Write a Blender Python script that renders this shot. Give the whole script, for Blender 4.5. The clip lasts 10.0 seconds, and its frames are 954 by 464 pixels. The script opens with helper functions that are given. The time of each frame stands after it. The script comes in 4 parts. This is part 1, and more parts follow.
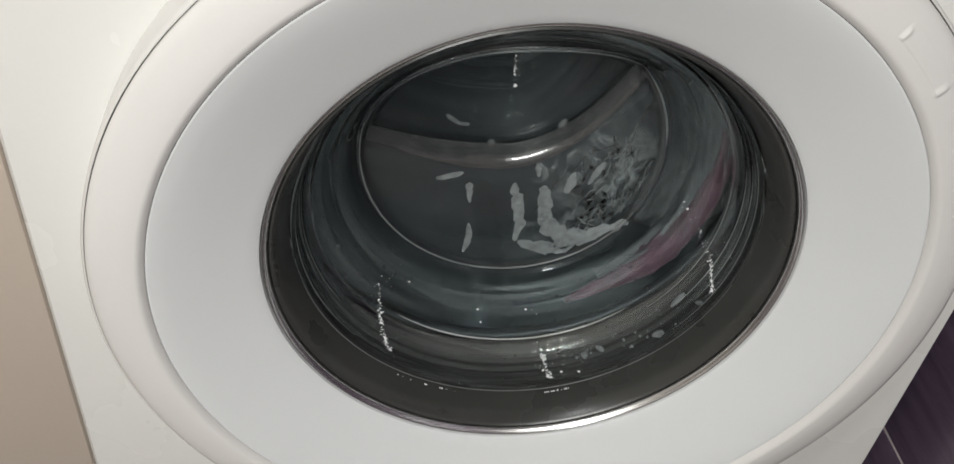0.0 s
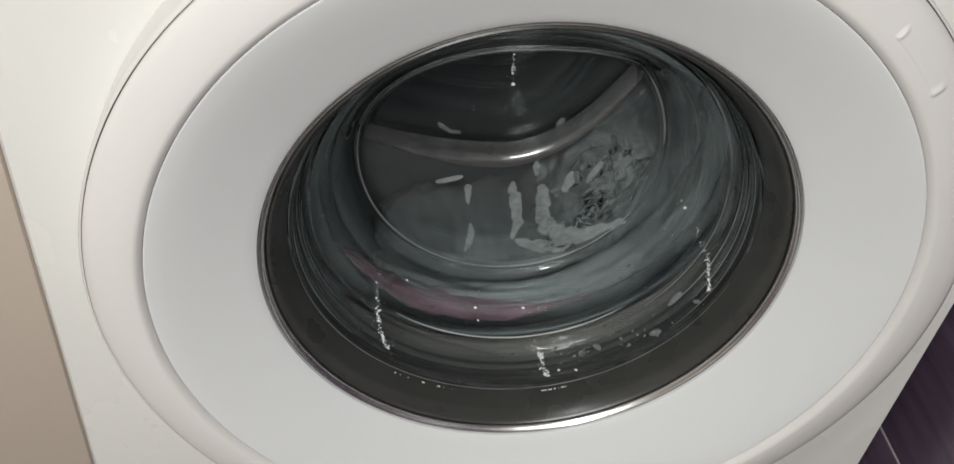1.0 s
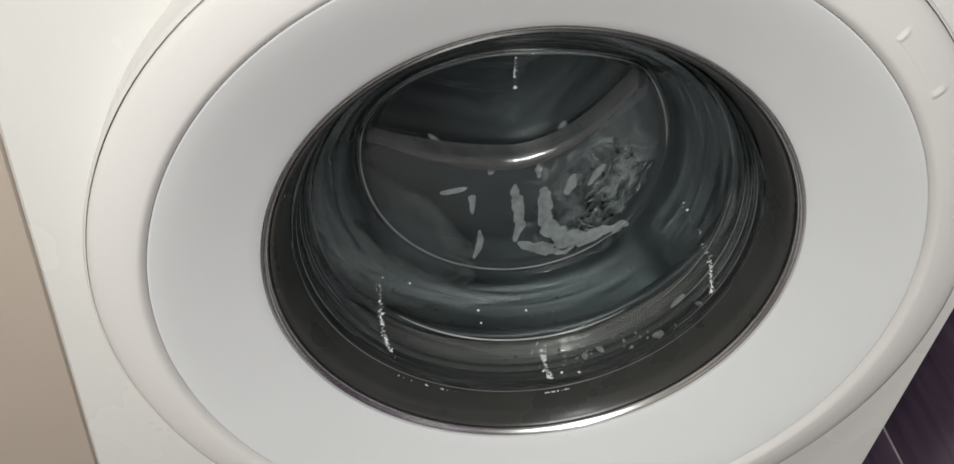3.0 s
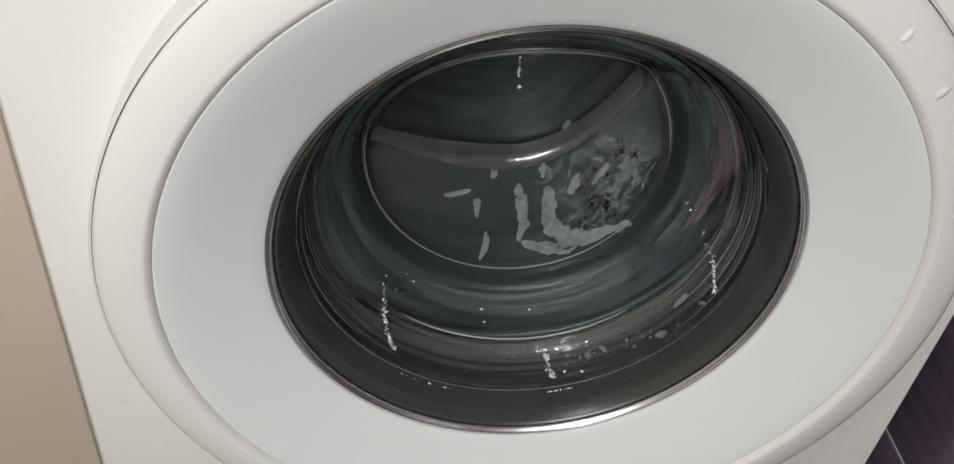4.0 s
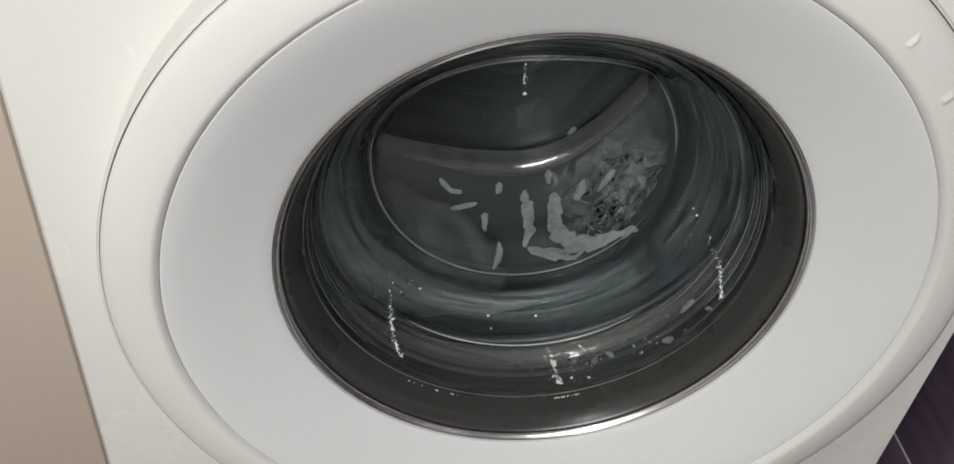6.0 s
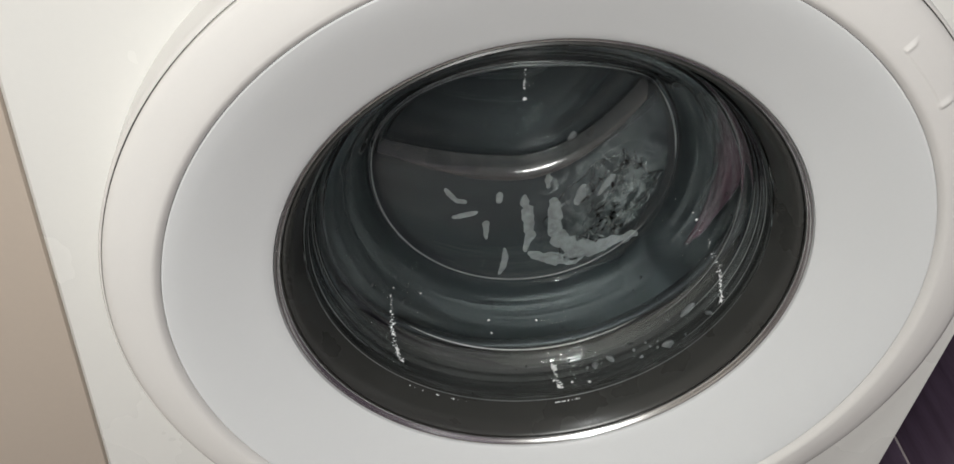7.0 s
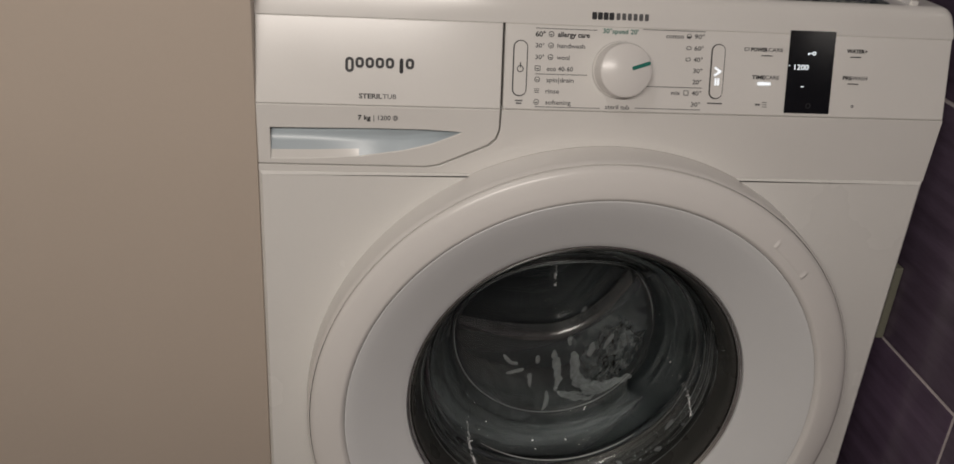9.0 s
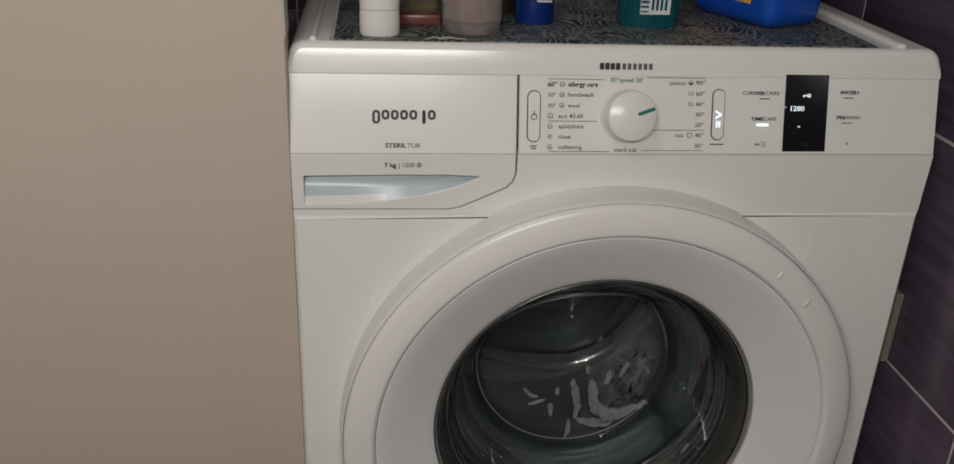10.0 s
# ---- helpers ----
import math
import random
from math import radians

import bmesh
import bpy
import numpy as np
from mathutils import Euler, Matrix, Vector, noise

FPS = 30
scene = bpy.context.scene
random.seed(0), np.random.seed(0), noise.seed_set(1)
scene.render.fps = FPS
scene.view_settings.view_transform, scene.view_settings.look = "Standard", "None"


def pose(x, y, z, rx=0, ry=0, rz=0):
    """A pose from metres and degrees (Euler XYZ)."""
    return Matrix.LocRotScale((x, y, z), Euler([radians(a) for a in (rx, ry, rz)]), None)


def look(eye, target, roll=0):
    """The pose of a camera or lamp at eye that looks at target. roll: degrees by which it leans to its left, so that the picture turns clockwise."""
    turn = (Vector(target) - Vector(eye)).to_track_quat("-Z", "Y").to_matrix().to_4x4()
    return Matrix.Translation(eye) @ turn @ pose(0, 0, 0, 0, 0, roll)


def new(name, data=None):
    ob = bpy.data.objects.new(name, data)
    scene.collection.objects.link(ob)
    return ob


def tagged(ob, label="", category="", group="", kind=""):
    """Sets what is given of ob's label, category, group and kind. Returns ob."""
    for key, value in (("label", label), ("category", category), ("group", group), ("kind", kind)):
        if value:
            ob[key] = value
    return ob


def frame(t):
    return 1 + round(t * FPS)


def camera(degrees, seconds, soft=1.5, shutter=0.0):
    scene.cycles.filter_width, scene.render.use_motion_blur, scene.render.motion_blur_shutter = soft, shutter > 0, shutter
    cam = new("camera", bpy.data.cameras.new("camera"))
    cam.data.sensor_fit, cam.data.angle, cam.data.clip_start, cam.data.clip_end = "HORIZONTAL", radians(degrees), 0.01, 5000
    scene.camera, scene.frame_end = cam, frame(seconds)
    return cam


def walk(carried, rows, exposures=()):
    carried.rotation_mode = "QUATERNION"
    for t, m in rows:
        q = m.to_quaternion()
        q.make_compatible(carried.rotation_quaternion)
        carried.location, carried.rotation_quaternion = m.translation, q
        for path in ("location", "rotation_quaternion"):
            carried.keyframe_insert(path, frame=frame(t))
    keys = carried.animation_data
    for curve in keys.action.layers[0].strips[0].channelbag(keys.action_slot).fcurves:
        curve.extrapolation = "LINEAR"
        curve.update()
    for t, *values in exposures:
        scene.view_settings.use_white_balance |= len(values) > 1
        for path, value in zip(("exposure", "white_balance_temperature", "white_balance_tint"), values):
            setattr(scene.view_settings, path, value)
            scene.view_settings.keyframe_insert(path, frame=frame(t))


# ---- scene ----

# ---- camera and its way ----
cam = camera(54.81, 10.0, shutter=0.4)
PATH = [
    (0.0, -0.1026, -0.4172, 0.8350, 49.877, -5.086, -4.411),
    (0.5, -0.1020, -0.4178, 0.8349, 49.803, -5.165, -4.364),
    (1.0, -0.1017, -0.4182, 0.8353, 49.811, -5.234, -4.360),
    (1.5, -0.1014, -0.4182, 0.8362, 49.858, -5.145, -4.444),
    (2.0, -0.1018, -0.4181, 0.8367, 49.875, -5.048, -4.506),
    (2.5, -0.1023, -0.4182, 0.8367, 49.937, -4.936, -4.550),
    (4.0, -0.1023, -0.4213, 0.8368, 49.968, -5.032, -4.045),
    (4.5, -0.1023, -0.4211, 0.8376, 50.062, -4.802, -4.026),
    (5.0, -0.1027, -0.4205, 0.8380, 50.161, -4.691, -4.053),
    (5.5, -0.1030, -0.4200, 0.8381, 50.185, -4.649, -4.000),
    (7.0, -0.1037, -0.4216, 0.8400, 50.495, -4.463, -4.105),
    (7.5, -0.1038, -0.4221, 0.8398, 50.802, -4.519, -4.142),
    (7.7, -0.1055, -0.4285, 0.8435, 51.300, -4.470, -4.170),
    (8.0, -0.1228, -0.4956, 0.8816, 55.962, -4.064, -4.478),
    (8.2, -0.1380, -0.5518, 0.9292, 58.014, -3.608, -4.612),
    (8.5, -0.1808, -0.6392, 0.9649, 61.858, -4.133, -5.360),
    (9.0, -0.2148, -0.7223, 0.9942, 63.682, -3.721, -6.345),
    (9.5, -0.2194, -0.7501, 1.0082, 65.110, -2.905, -6.315),
    (10.0, -0.2228, -0.7690, 1.0245, 65.537, -2.175, -5.794),
]
walk(cam, [(r[0], pose(*r[1:])) for r in PATH],
     exposures=((0.0, 0.08, 6150, 6.0), (7.5, 0.08, 6150, 6.0), (8.0, -0.12, 6180, 7), (8.5, -0.92, 6500, 10), (9.0, -1.04, 6700, 12), (10.0, -0.93, 6400, 8)))

# ---- light ----
world = bpy.data.worlds.new("world")
scene.world = world
world.use_nodes = True
world.node_tree.nodes["Background"].inputs[0].default_value = (0.9, 0.85, 0.8, 1)
world.node_tree.nodes["Background"].inputs[1].default_value = 0.02
LAMPS = [(-0.78, -1.00, 2.36, (1.0, 0.975, 0.94), 8.0)]
for lx, ly, lz, lc, lw in LAMPS:
    ld = bpy.data.lights.new("ceiling_lamp_light", "AREA")
    ld.shape, ld.size, ld.color, ld.energy = "DISK", 0.22, lc, lw
    new("ceiling_lamp_light", ld).matrix_world = pose(lx, ly, lz)
# Unseen lamp added behind the camera to fill the machine from the front.
FILL_LAMP = (-0.34, -1.11, 1.25)
ld = bpy.data.lights.new("fill_lamp_light", "AREA")
ld.shape, ld.size, ld.size_y, ld.color, ld.energy = "RECTANGLE", 0.60, 0.04, (1.0, 0.95, 0.89), 13.2
new("fill_lamp_light", ld).matrix_world = look(FILL_LAMP, (-0.34, 0.0, 0.55))

ZC = 0.455       # height of the door's centre
SEAM = 0.748     # crease of the fascia
TILT = 0.285     # how far the upper fascia leans back
TOP = 0.842      # top of the lid


# ---- materials ----
def material(name, color, rough=0.4, metal=0.0, vary=0.06, scale=30.0, bump=0.02, fine=600.0, transmission=0.0,
             ior=1.46, coat=0.0, rough_vary=0.05, stretch=(1, 1, 1), emit=0.0):
    m = bpy.data.materials.new(name)
    m.use_nodes = True
    nt = m.node_tree
    n, l = nt.nodes, nt.links
    b = n["Principled BSDF"]
    tc = n.new("ShaderNodeTexCoord")
    mp = n.new("ShaderNodeMapping")
    mp.inputs["Scale"].default_value = stretch
    l.new(tc.outputs["Object"], mp.inputs[0])
    big = n.new("ShaderNodeTexNoise")
    big.inputs["Scale"].default_value, big.inputs["Detail"].default_value = scale, 4
    small = n.new("ShaderNodeTexNoise")
    small.inputs["Scale"].default_value, small.inputs["Detail"].default_value = fine, 3
    l.new(mp.outputs[0], big.inputs["Vector"])
    l.new(mp.outputs[0], small.inputs["Vector"])
    add = n.new("ShaderNodeMath")
    add.operation = "MULTIPLY_ADD"
    add.inputs[1].default_value = 0.35
    l.new(small.outputs[0], add.inputs[0])
    l.new(big.outputs[0], add.inputs[2])
    ramp = n.new("ShaderNodeMapRange")
    ramp.inputs[1].default_value, ramp.inputs[2].default_value = 0.4, 1.0
    ramp.inputs[3].default_value, ramp.inputs[4].default_value = 1 - vary, 1 + vary
    l.new(add.outputs[0], ramp.inputs[0])
    hsv = n.new("ShaderNodeHueSaturation")
    hsv.inputs["Color"].default_value = (*color, 1)
    l.new(ramp.outputs[0], hsv.inputs["Value"])
    l.new(hsv.outputs[0], b.inputs["Base Color"])
    rr = n.new("ShaderNodeMapRange")
    rr.inputs[3].default_value, rr.inputs[4].default_value = max(0, rough - rough_vary), rough + rough_vary
    l.new(big.outputs[0], rr.inputs[0])
    l.new(rr.outputs[0], b.inputs["Roughness"])
    b.inputs["Metallic"].default_value = metal
    b.inputs["IOR"].default_value = ior
    b.inputs["Transmission Weight"].default_value = transmission
    b.inputs["Coat Weight"].default_value = coat
    if bump:
        bp = n.new("ShaderNodeBump")
        bp.inputs["Strength"].default_value, bp.inputs["Distance"].default_value = bump, 0.002
        l.new(add.outputs[0], bp.inputs["Height"])
        l.new(bp.outputs[0], b.inputs["Normal"])
    if emit:
        b.inputs["Emission Color"].default_value = (*color, 1)
        b.inputs["Emission Strength"].default_value = emit
    return m


WHITE = material("white_enamel", (0.78, 0.77, 0.74), 0.27, vary=0.02, scale=8, bump=0.02, fine=300)
PLASTIC = material("white_plastic", (0.77, 0.755, 0.725), 0.2, vary=0.02, scale=10, bump=0.03, fine=500)
RINGW = material("door_ring_white", (0.76, 0.74, 0.715), 0.25, vary=0.02, scale=9, bump=0.03, fine=500)
DISH = material("door_dish_grey_white", (0.728, 0.738, 0.741), 0.3, vary=0.02, scale=9, bump=0.02, fine=500)
CHROME = material("chrome", (0.72, 0.72, 0.72), 0.22, 1.0, vary=0.05, bump=0.01)
BLACKRING = material("dark_grey_plastic", (0.042, 0.042, 0.039), 0.28, vary=0.15, scale=20, bump=0.03)
GLASS = material("clear_glass", (0.905, 0.945, 0.95), 0.015, transmission=1.0, ior=1.5, vary=0.01, bump=0.015, scale=25,
                 fine=120, rough_vary=0.01)
RUBBER = material("grey_rubber", (0.022, 0.0215, 0.0195), 0.8, vary=0.2, scale=25, bump=0.1)
STEEL = material("stainless_steel", (0.17, 0.20, 0.212), 0.58, 1.0, vary=0.1, scale=20, bump=0.05, stretch=(1, 6, 1))
# Darker copy of the drum's steel, with the inside's shade in its colour.
SHADESTEEL = material("shaded_steel", (0.045, 0.050, 0.053), 0.55, 0.6, vary=0.15, scale=20, bump=0.05)
CLOTH = material("wet_grey_cloth", (0.054, 0.060, 0.062), 0.8, vary=0.25, scale=28, bump=0.5, fine=900)
PURPLE = material("wet_purple_cloth", (0.060, 0.030, 0.042), 0.75, vary=0.4, scale=28, bump=0.5, fine=900)
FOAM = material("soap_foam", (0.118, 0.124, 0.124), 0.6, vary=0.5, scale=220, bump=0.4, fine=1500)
WATER = material("soapy_water", (0.93, 0.95, 0.95), 0.04, transmission=1.0, ior=1.33, vary=0.05, bump=0.2, scale=60)
BEAD = material("water_bead", (0.95, 0.97, 0.97), 0.02, transmission=1.0, ior=1.33, vary=0.01, bump=0)
# White colour that stands in for lamp glints on the wet glass.
GLINT = material("glint_white", (0.92, 0.93, 0.93), 0.08, vary=0.02, bump=0, coat=1.0)
# Pale colours that stand in for light caught on the glass edges.
EDGEGLINT = material("edge_glint", (0.22, 0.23, 0.23), 0.3, transmission=0.4, ior=1.5, vary=0.2, bump=0.05, scale=60)
LINEGLINT = material("line_glint", (0.45, 0.46, 0.45), 0.2, vary=0.35, scale=40, bump=0.05, coat=1.0)
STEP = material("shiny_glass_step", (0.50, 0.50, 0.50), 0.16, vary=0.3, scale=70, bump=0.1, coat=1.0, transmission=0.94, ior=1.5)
PRINT = material("dark_grey_print", (0.018, 0.019, 0.022), 0.5, vary=0.05, bump=0)
GREYPRINT = material("grey_print", (0.11, 0.11, 0.115), 0.5, vary=0.05, bump=0)
GREENP = material("green_print", (0.0, 0.16, 0.12), 0.4, vary=0.05, bump=0)
DISPLAY = material("black_display_glass", (0.006, 0.007, 0.009), 0.12, vary=0.1, bump=0)
LED = material("white_led", (0.85, 0.93, 1.0), 0.4, vary=0.0, bump=0, emit=1.6)
# Blue-grey copy of the white plastic for the shade in the drawer's scoop.
GRIPSHADE = material("recess_shade", (0.50, 0.57, 0.61), 0.3, vary=0.02, bump=0.02)
DARKGAP = material("dark_gap", (0.03, 0.03, 0.03), 0.6, vary=0.1)
BEIGE = material("beige_lacquer", (0.56, 0.48, 0.405), 0.42, vary=0.03, scale=5, bump=0.04, fine=260)
EDGE = material("white_edge_band", (0.78, 0.76, 0.72), 0.4, vary=0.03)
PLASTER = material("white_plaster", (0.72, 0.69, 0.65), 0.7, vary=0.05, scale=6, bump=0.15, fine=200)
FLOOR = material("dark_floor_tile", (0.16, 0.14, 0.138), 0.35, vary=0.2, scale=6, bump=0.05)
GROUT = material("pale_grout", (0.62, 0.56, 0.56), 0.8, vary=0.1, scale=60, bump=0.2)
PIPE = material("pale_green_plastic", (0.22, 0.22, 0.17), 0.5, vary=0.1)


def tile_material():
    m = material("purple_tile", (0.094, 0.067, 0.102), 0.25, vary=0.35, scale=5, bump=0.1, fine=70, stretch=(1, 1.2, 14))
    nt = m.node_tree
    oi = nt.nodes.new("ShaderNodeObjectInfo")
    mr = nt.nodes.new("ShaderNodeMapRange")
    mr.inputs[3].default_value, mr.inputs[4].default_value = 0.9, 1.1
    nt.links.new(oi.outputs["Random"], mr.inputs[0])
    hs = next(x for x in nt.nodes if x.type == "HUE_SAT")
    nt.links.new(mr.outputs[0], hs.inputs["Saturation"])
    return m


TILE = tile_material()


def suds_material(name, lo, hi, most, scale, stretch, twist):
    """Thin soapy film: wisps of grey lather with clear glass between them, along the film's own (u, v)."""
    m = bpy.data.materials.new(name)
    m.use_nodes = True
    n, l = m.node_tree.nodes, m.node_tree.links
    b = n["Principled BSDF"]
    tc = n.new("ShaderNodeTexCoord")
    mp = n.new("ShaderNodeMapping")
    mp.inputs["Scale"].default_value = stretch
    l.new(tc.outputs["UV"], mp.inputs[0])
    wisps = n.new("ShaderNodeTexNoise")
    wisps.inputs["Scale"].default_value, wisps.inputs["Detail"].default_value = scale, 7
    wisps.inputs["Distortion"].default_value = twist
    clouds = n.new("ShaderNodeTexNoise")
    clouds.inputs["Scale"].default_value, clouds.inputs["Detail"].default_value = scale * 0.3, 2
    l.new(mp.outputs[0], wisps.inputs["Vector"])
    l.new(tc.outputs["UV"], clouds.inputs["Vector"])
    veil = n.new("ShaderNodeMapRange")
    veil.inputs[1].default_value, veil.inputs[2].default_value = lo, hi
    l.new(wisps.outputs[0], veil.inputs[0])
    patch = n.new("ShaderNodeMapRange")
    patch.inputs[1].default_value, patch.inputs[2].default_value = 0.35, 0.62
    patch.inputs[3].default_value, patch.inputs[4].default_value = 0.15 * most, most
    l.new(clouds.outputs[0], patch.inputs[0])
    both = n.new("ShaderNodeMath")
    both.operation = "MULTIPLY"
    l.new(veil.outputs[0], both.inputs[0])
    l.new(patch.outputs[0], both.inputs[1])
    ends = n.new("ShaderNodeSeparateXYZ")
    l.new(tc.outputs["UV"], ends.inputs[0])
    last = both.outputs[0]
    for axis, reach in ((0, 0.12), (1, 0.10)):
        for a0, a1 in ((0.0, reach), (1.0, 1.0 - reach)):
            fade = n.new("ShaderNodeMapRange")
            fade.inputs[1].default_value, fade.inputs[2].default_value = a0, a1
            l.new(ends.outputs[axis], fade.inputs[0])
            mul = n.new("ShaderNodeMath")
            mul.operation = "MULTIPLY"
            l.new(last, mul.inputs[0])
            l.new(fade.outputs[0], mul.inputs[1])
            last = mul.outputs[0]
    l.new(last, b.inputs["Alpha"])
    b.inputs["Base Color"].default_value = (0.26, 0.28, 0.28, 1)
    b.inputs["Roughness"].default_value = 0.45
    bp = n.new("ShaderNodeBump")
    bp.inputs["Strength"].default_value, bp.inputs["Distance"].default_value = 0.6, 0.001
    l.new(wisps.outputs[0], bp.inputs["Height"])
    l.new(bp.outputs[0], b.inputs["Normal"])
    return m


SUDS = suds_material("soapy_film", 0.40, 0.70, 0.55, 3.0, (0.9, 5.0, 1.0), 1.2)
THINSUDS = suds_material("thin_soapy_film", 0.36, 0.72, 0.60, 2.6, (0.6, 6.0, 1.0), 0.8)
LATHER = suds_material("crinkled_lather", 0.47, 0.60, 0.44, 5.0, (1.0, 1.6, 1.0), 2.6)


def paisley_material():
    m = bpy.data.materials.new("paisley_mat_print")
    m.use_nodes = True
    n, l = m.node_tree.nodes, m.node_tree.links
    b = n["Principled BSDF"]
    tc = n.new("ShaderNodeTexCoord")
    warp = n.new("ShaderNodeTexNoise")
    warp.inputs["Scale"].default_value = 26
    mix = n.new("ShaderNodeVectorMath")
    mix.operation = "MULTIPLY_ADD"
    mix.inputs[1].default_value = (0.03, 0.03, 0.0)
    l.new(tc.outputs["Object"], warp.inputs["Vector"])
    l.new(warp.outputs["Color"], mix.inputs[0])
    l.new(tc.outputs["Object"], mix.inputs[2])
    vo = n.new("ShaderNodeTexVoronoi")
    vo.inputs["Scale"].default_value = 21
    l.new(mix.outputs[0], vo.inputs["Vector"])
    ring = n.new("ShaderNodeMath")
    ring.operation = "MULTIPLY"
    ring.inputs[1].default_value = 58
    l.new(vo.outputs["Distance"], ring.inputs[0])
    sn = n.new("ShaderNodeMath")
    sn.operation = "SINE"
    l.new(ring.outputs[0], sn.inputs[0])
    fine = n.new("ShaderNodeTexVoronoi")
    fine.feature = "DISTANCE_TO_EDGE"
    fine.inputs["Scale"].default_value = 150
    l.new(mix.outputs[0], fine.inputs["Vector"])
    ed = n.new("ShaderNodeMapRange")
    ed.inputs[1].default_value, ed.inputs[2].default_value = 0.05, 0.22
    ed.inputs[3].default_value, ed.inputs[4].default_value = 1.0, 0.0
    l.new(fine.outputs["Distance"], ed.inputs[0])
    big = n.new("ShaderNodeTexNoise")
    big.inputs["Scale"].default_value = 34
    l.new(tc.outputs["Object"], big.inputs["Vector"])
    sel = n.new("ShaderNodeMapRange")
    sel.inputs[1].default_value, sel.inputs[2].default_value = 0.45, 0.55
    l.new(big.outputs[0], sel.inputs[0])
    step = n.new("ShaderNodeMapRange")
    step.inputs[1].default_value, step.inputs[2].default_value = 0.35, 0.8
    l.new(sn.outputs[0], step.inputs[0])
    pick = n.new("ShaderNodeMix")
    l.new(sel.outputs[0], pick.inputs[0])
    l.new(step.outputs[0], pick.inputs[2])
    l.new(ed.outputs[0], pick.inputs[3])
    col = n.new("ShaderNodeMix")
    col.data_type = "RGBA"
    col.inputs[6].default_value = (0.016, 0.022, 0.027, 1)
    col.inputs[7].default_value = (0.24, 0.26, 0.25, 1)
    l.new(pick.outputs[0], col.inputs[0])
    l.new(col.outputs[2], b.inputs["Base Color"])
    b.inputs["Roughness"].default_value = 0.45
    bp = n.new("ShaderNodeBump")
    bp.inputs["Strength"].default_value, bp.inputs["Distance"].default_value = 0.15, 0.001
    l.new(pick.outputs[0], bp.inputs["Height"])
    l.new(bp.outputs[0], b.inputs["Normal"])
    return m


PAISLEY = paisley_material()


# ---- mesh helpers ----
def mesh_of(name, bm, mat, smooth=True, angle=35):
    me = bpy.data.meshes.new(name)
    bmesh.ops.recalc_face_normals(bm, faces=bm.faces)
    for e in bm.edges:
        e.smooth = len(e.link_faces) == 2 and e.calc_face_angle(0) < radians(angle)
    for f in bm.faces:
        f.smooth = smooth
    bm.to_mesh(me)
    bm.free()
    me.materials.append(mat)
    return me


def part(name, bm, mat, parent=None, label="", smooth=True, angle=35):
    ob = new(name, mesh_of(name, bm, mat, smooth, angle))
    if parent:
        ob.parent = parent
        ob.matrix_parent_inverse = parent.matrix_world.inverted()
    return tagged(ob, label)


def box(x0, x1, y0, y1, z0, z1, bevel=0.0, seg=2):
    bm = bmesh.new()
    bmesh.ops.create_cube(bm, size=1)
    for v in bm.verts:
        v.co = ((x0 + x1) / 2 + v.co.x * (x1 - x0), (y0 + y1) / 2 + v.co.y * (y1 - y0), (z0 + z1) / 2 + v.co.z * (z1 - z0))
    if bevel:
        bmesh.ops.bevel(bm, geom=bm.edges[:], offset=bevel, segments=seg, profile=0.5, affect="EDGES")
    return bm


def lathe(profile, seg=128, cx=0.0, cz=None, closed=False):
    """A turned form round the door's axis: profile of (radius, y)."""
    cz = ZC if cz is None else cz
    bm = bmesh.new()
    rings = []
    for r, y in profile:
        if r < 1e-6:
            rings.append([bm.verts.new((cx, y, cz))])
        else:
            rings.append([bm.verts.new((cx + r * math.sin(2 * math.pi * i / seg), y, cz + r * math.cos(2 * math.pi * i / seg)))
                          for i in range(seg)])
    pairs = list(zip(rings, rings[1:])) + ([(rings[-1], rings[0])] if closed else [])
    for a, b in pairs:
        for i in range(seg):
            q = [a[i % len(a)], a[(i + 1) % seg % len(a)], b[(i + 1) % seg % len(b)], b[i % len(b)]]
            q = list(dict.fromkeys(q))
            if len(q) > 2:
                bm.faces.new(q)
    return bm


def turned(profile, x, y, z, seg=48, sx=1.0, sy=1.0, ribs=0, depth=0.0):
    """A turned form round an upright axis: profile of (radius, height)."""
    bm = bmesh.new()
    rings = []
    for r, h in profile:
        if r < 1e-6:
            rings.append([bm.verts.new((x, y, z + h))])
        else:
            row = []
            for i in range(seg):
                a = 2 * math.pi * i / seg
                rr = r * (1 + depth * math.cos(ribs * a)) if ribs else r
                row.append(bm.verts.new((x + sx * rr * math.cos(a), y + sy * rr * math.sin(a), z + h)))
            rings.append(row)
    for a, b in zip(rings, rings[1:]):
        for i in range(seg):
            q = list(dict.fromkeys([a[i % len(a)], a[(i + 1) % seg % len(a)], b[(i + 1) % seg % len(b)], b[i % len(b)]]))
            if len(q) > 2:
                bm.faces.new(q)
    return bm


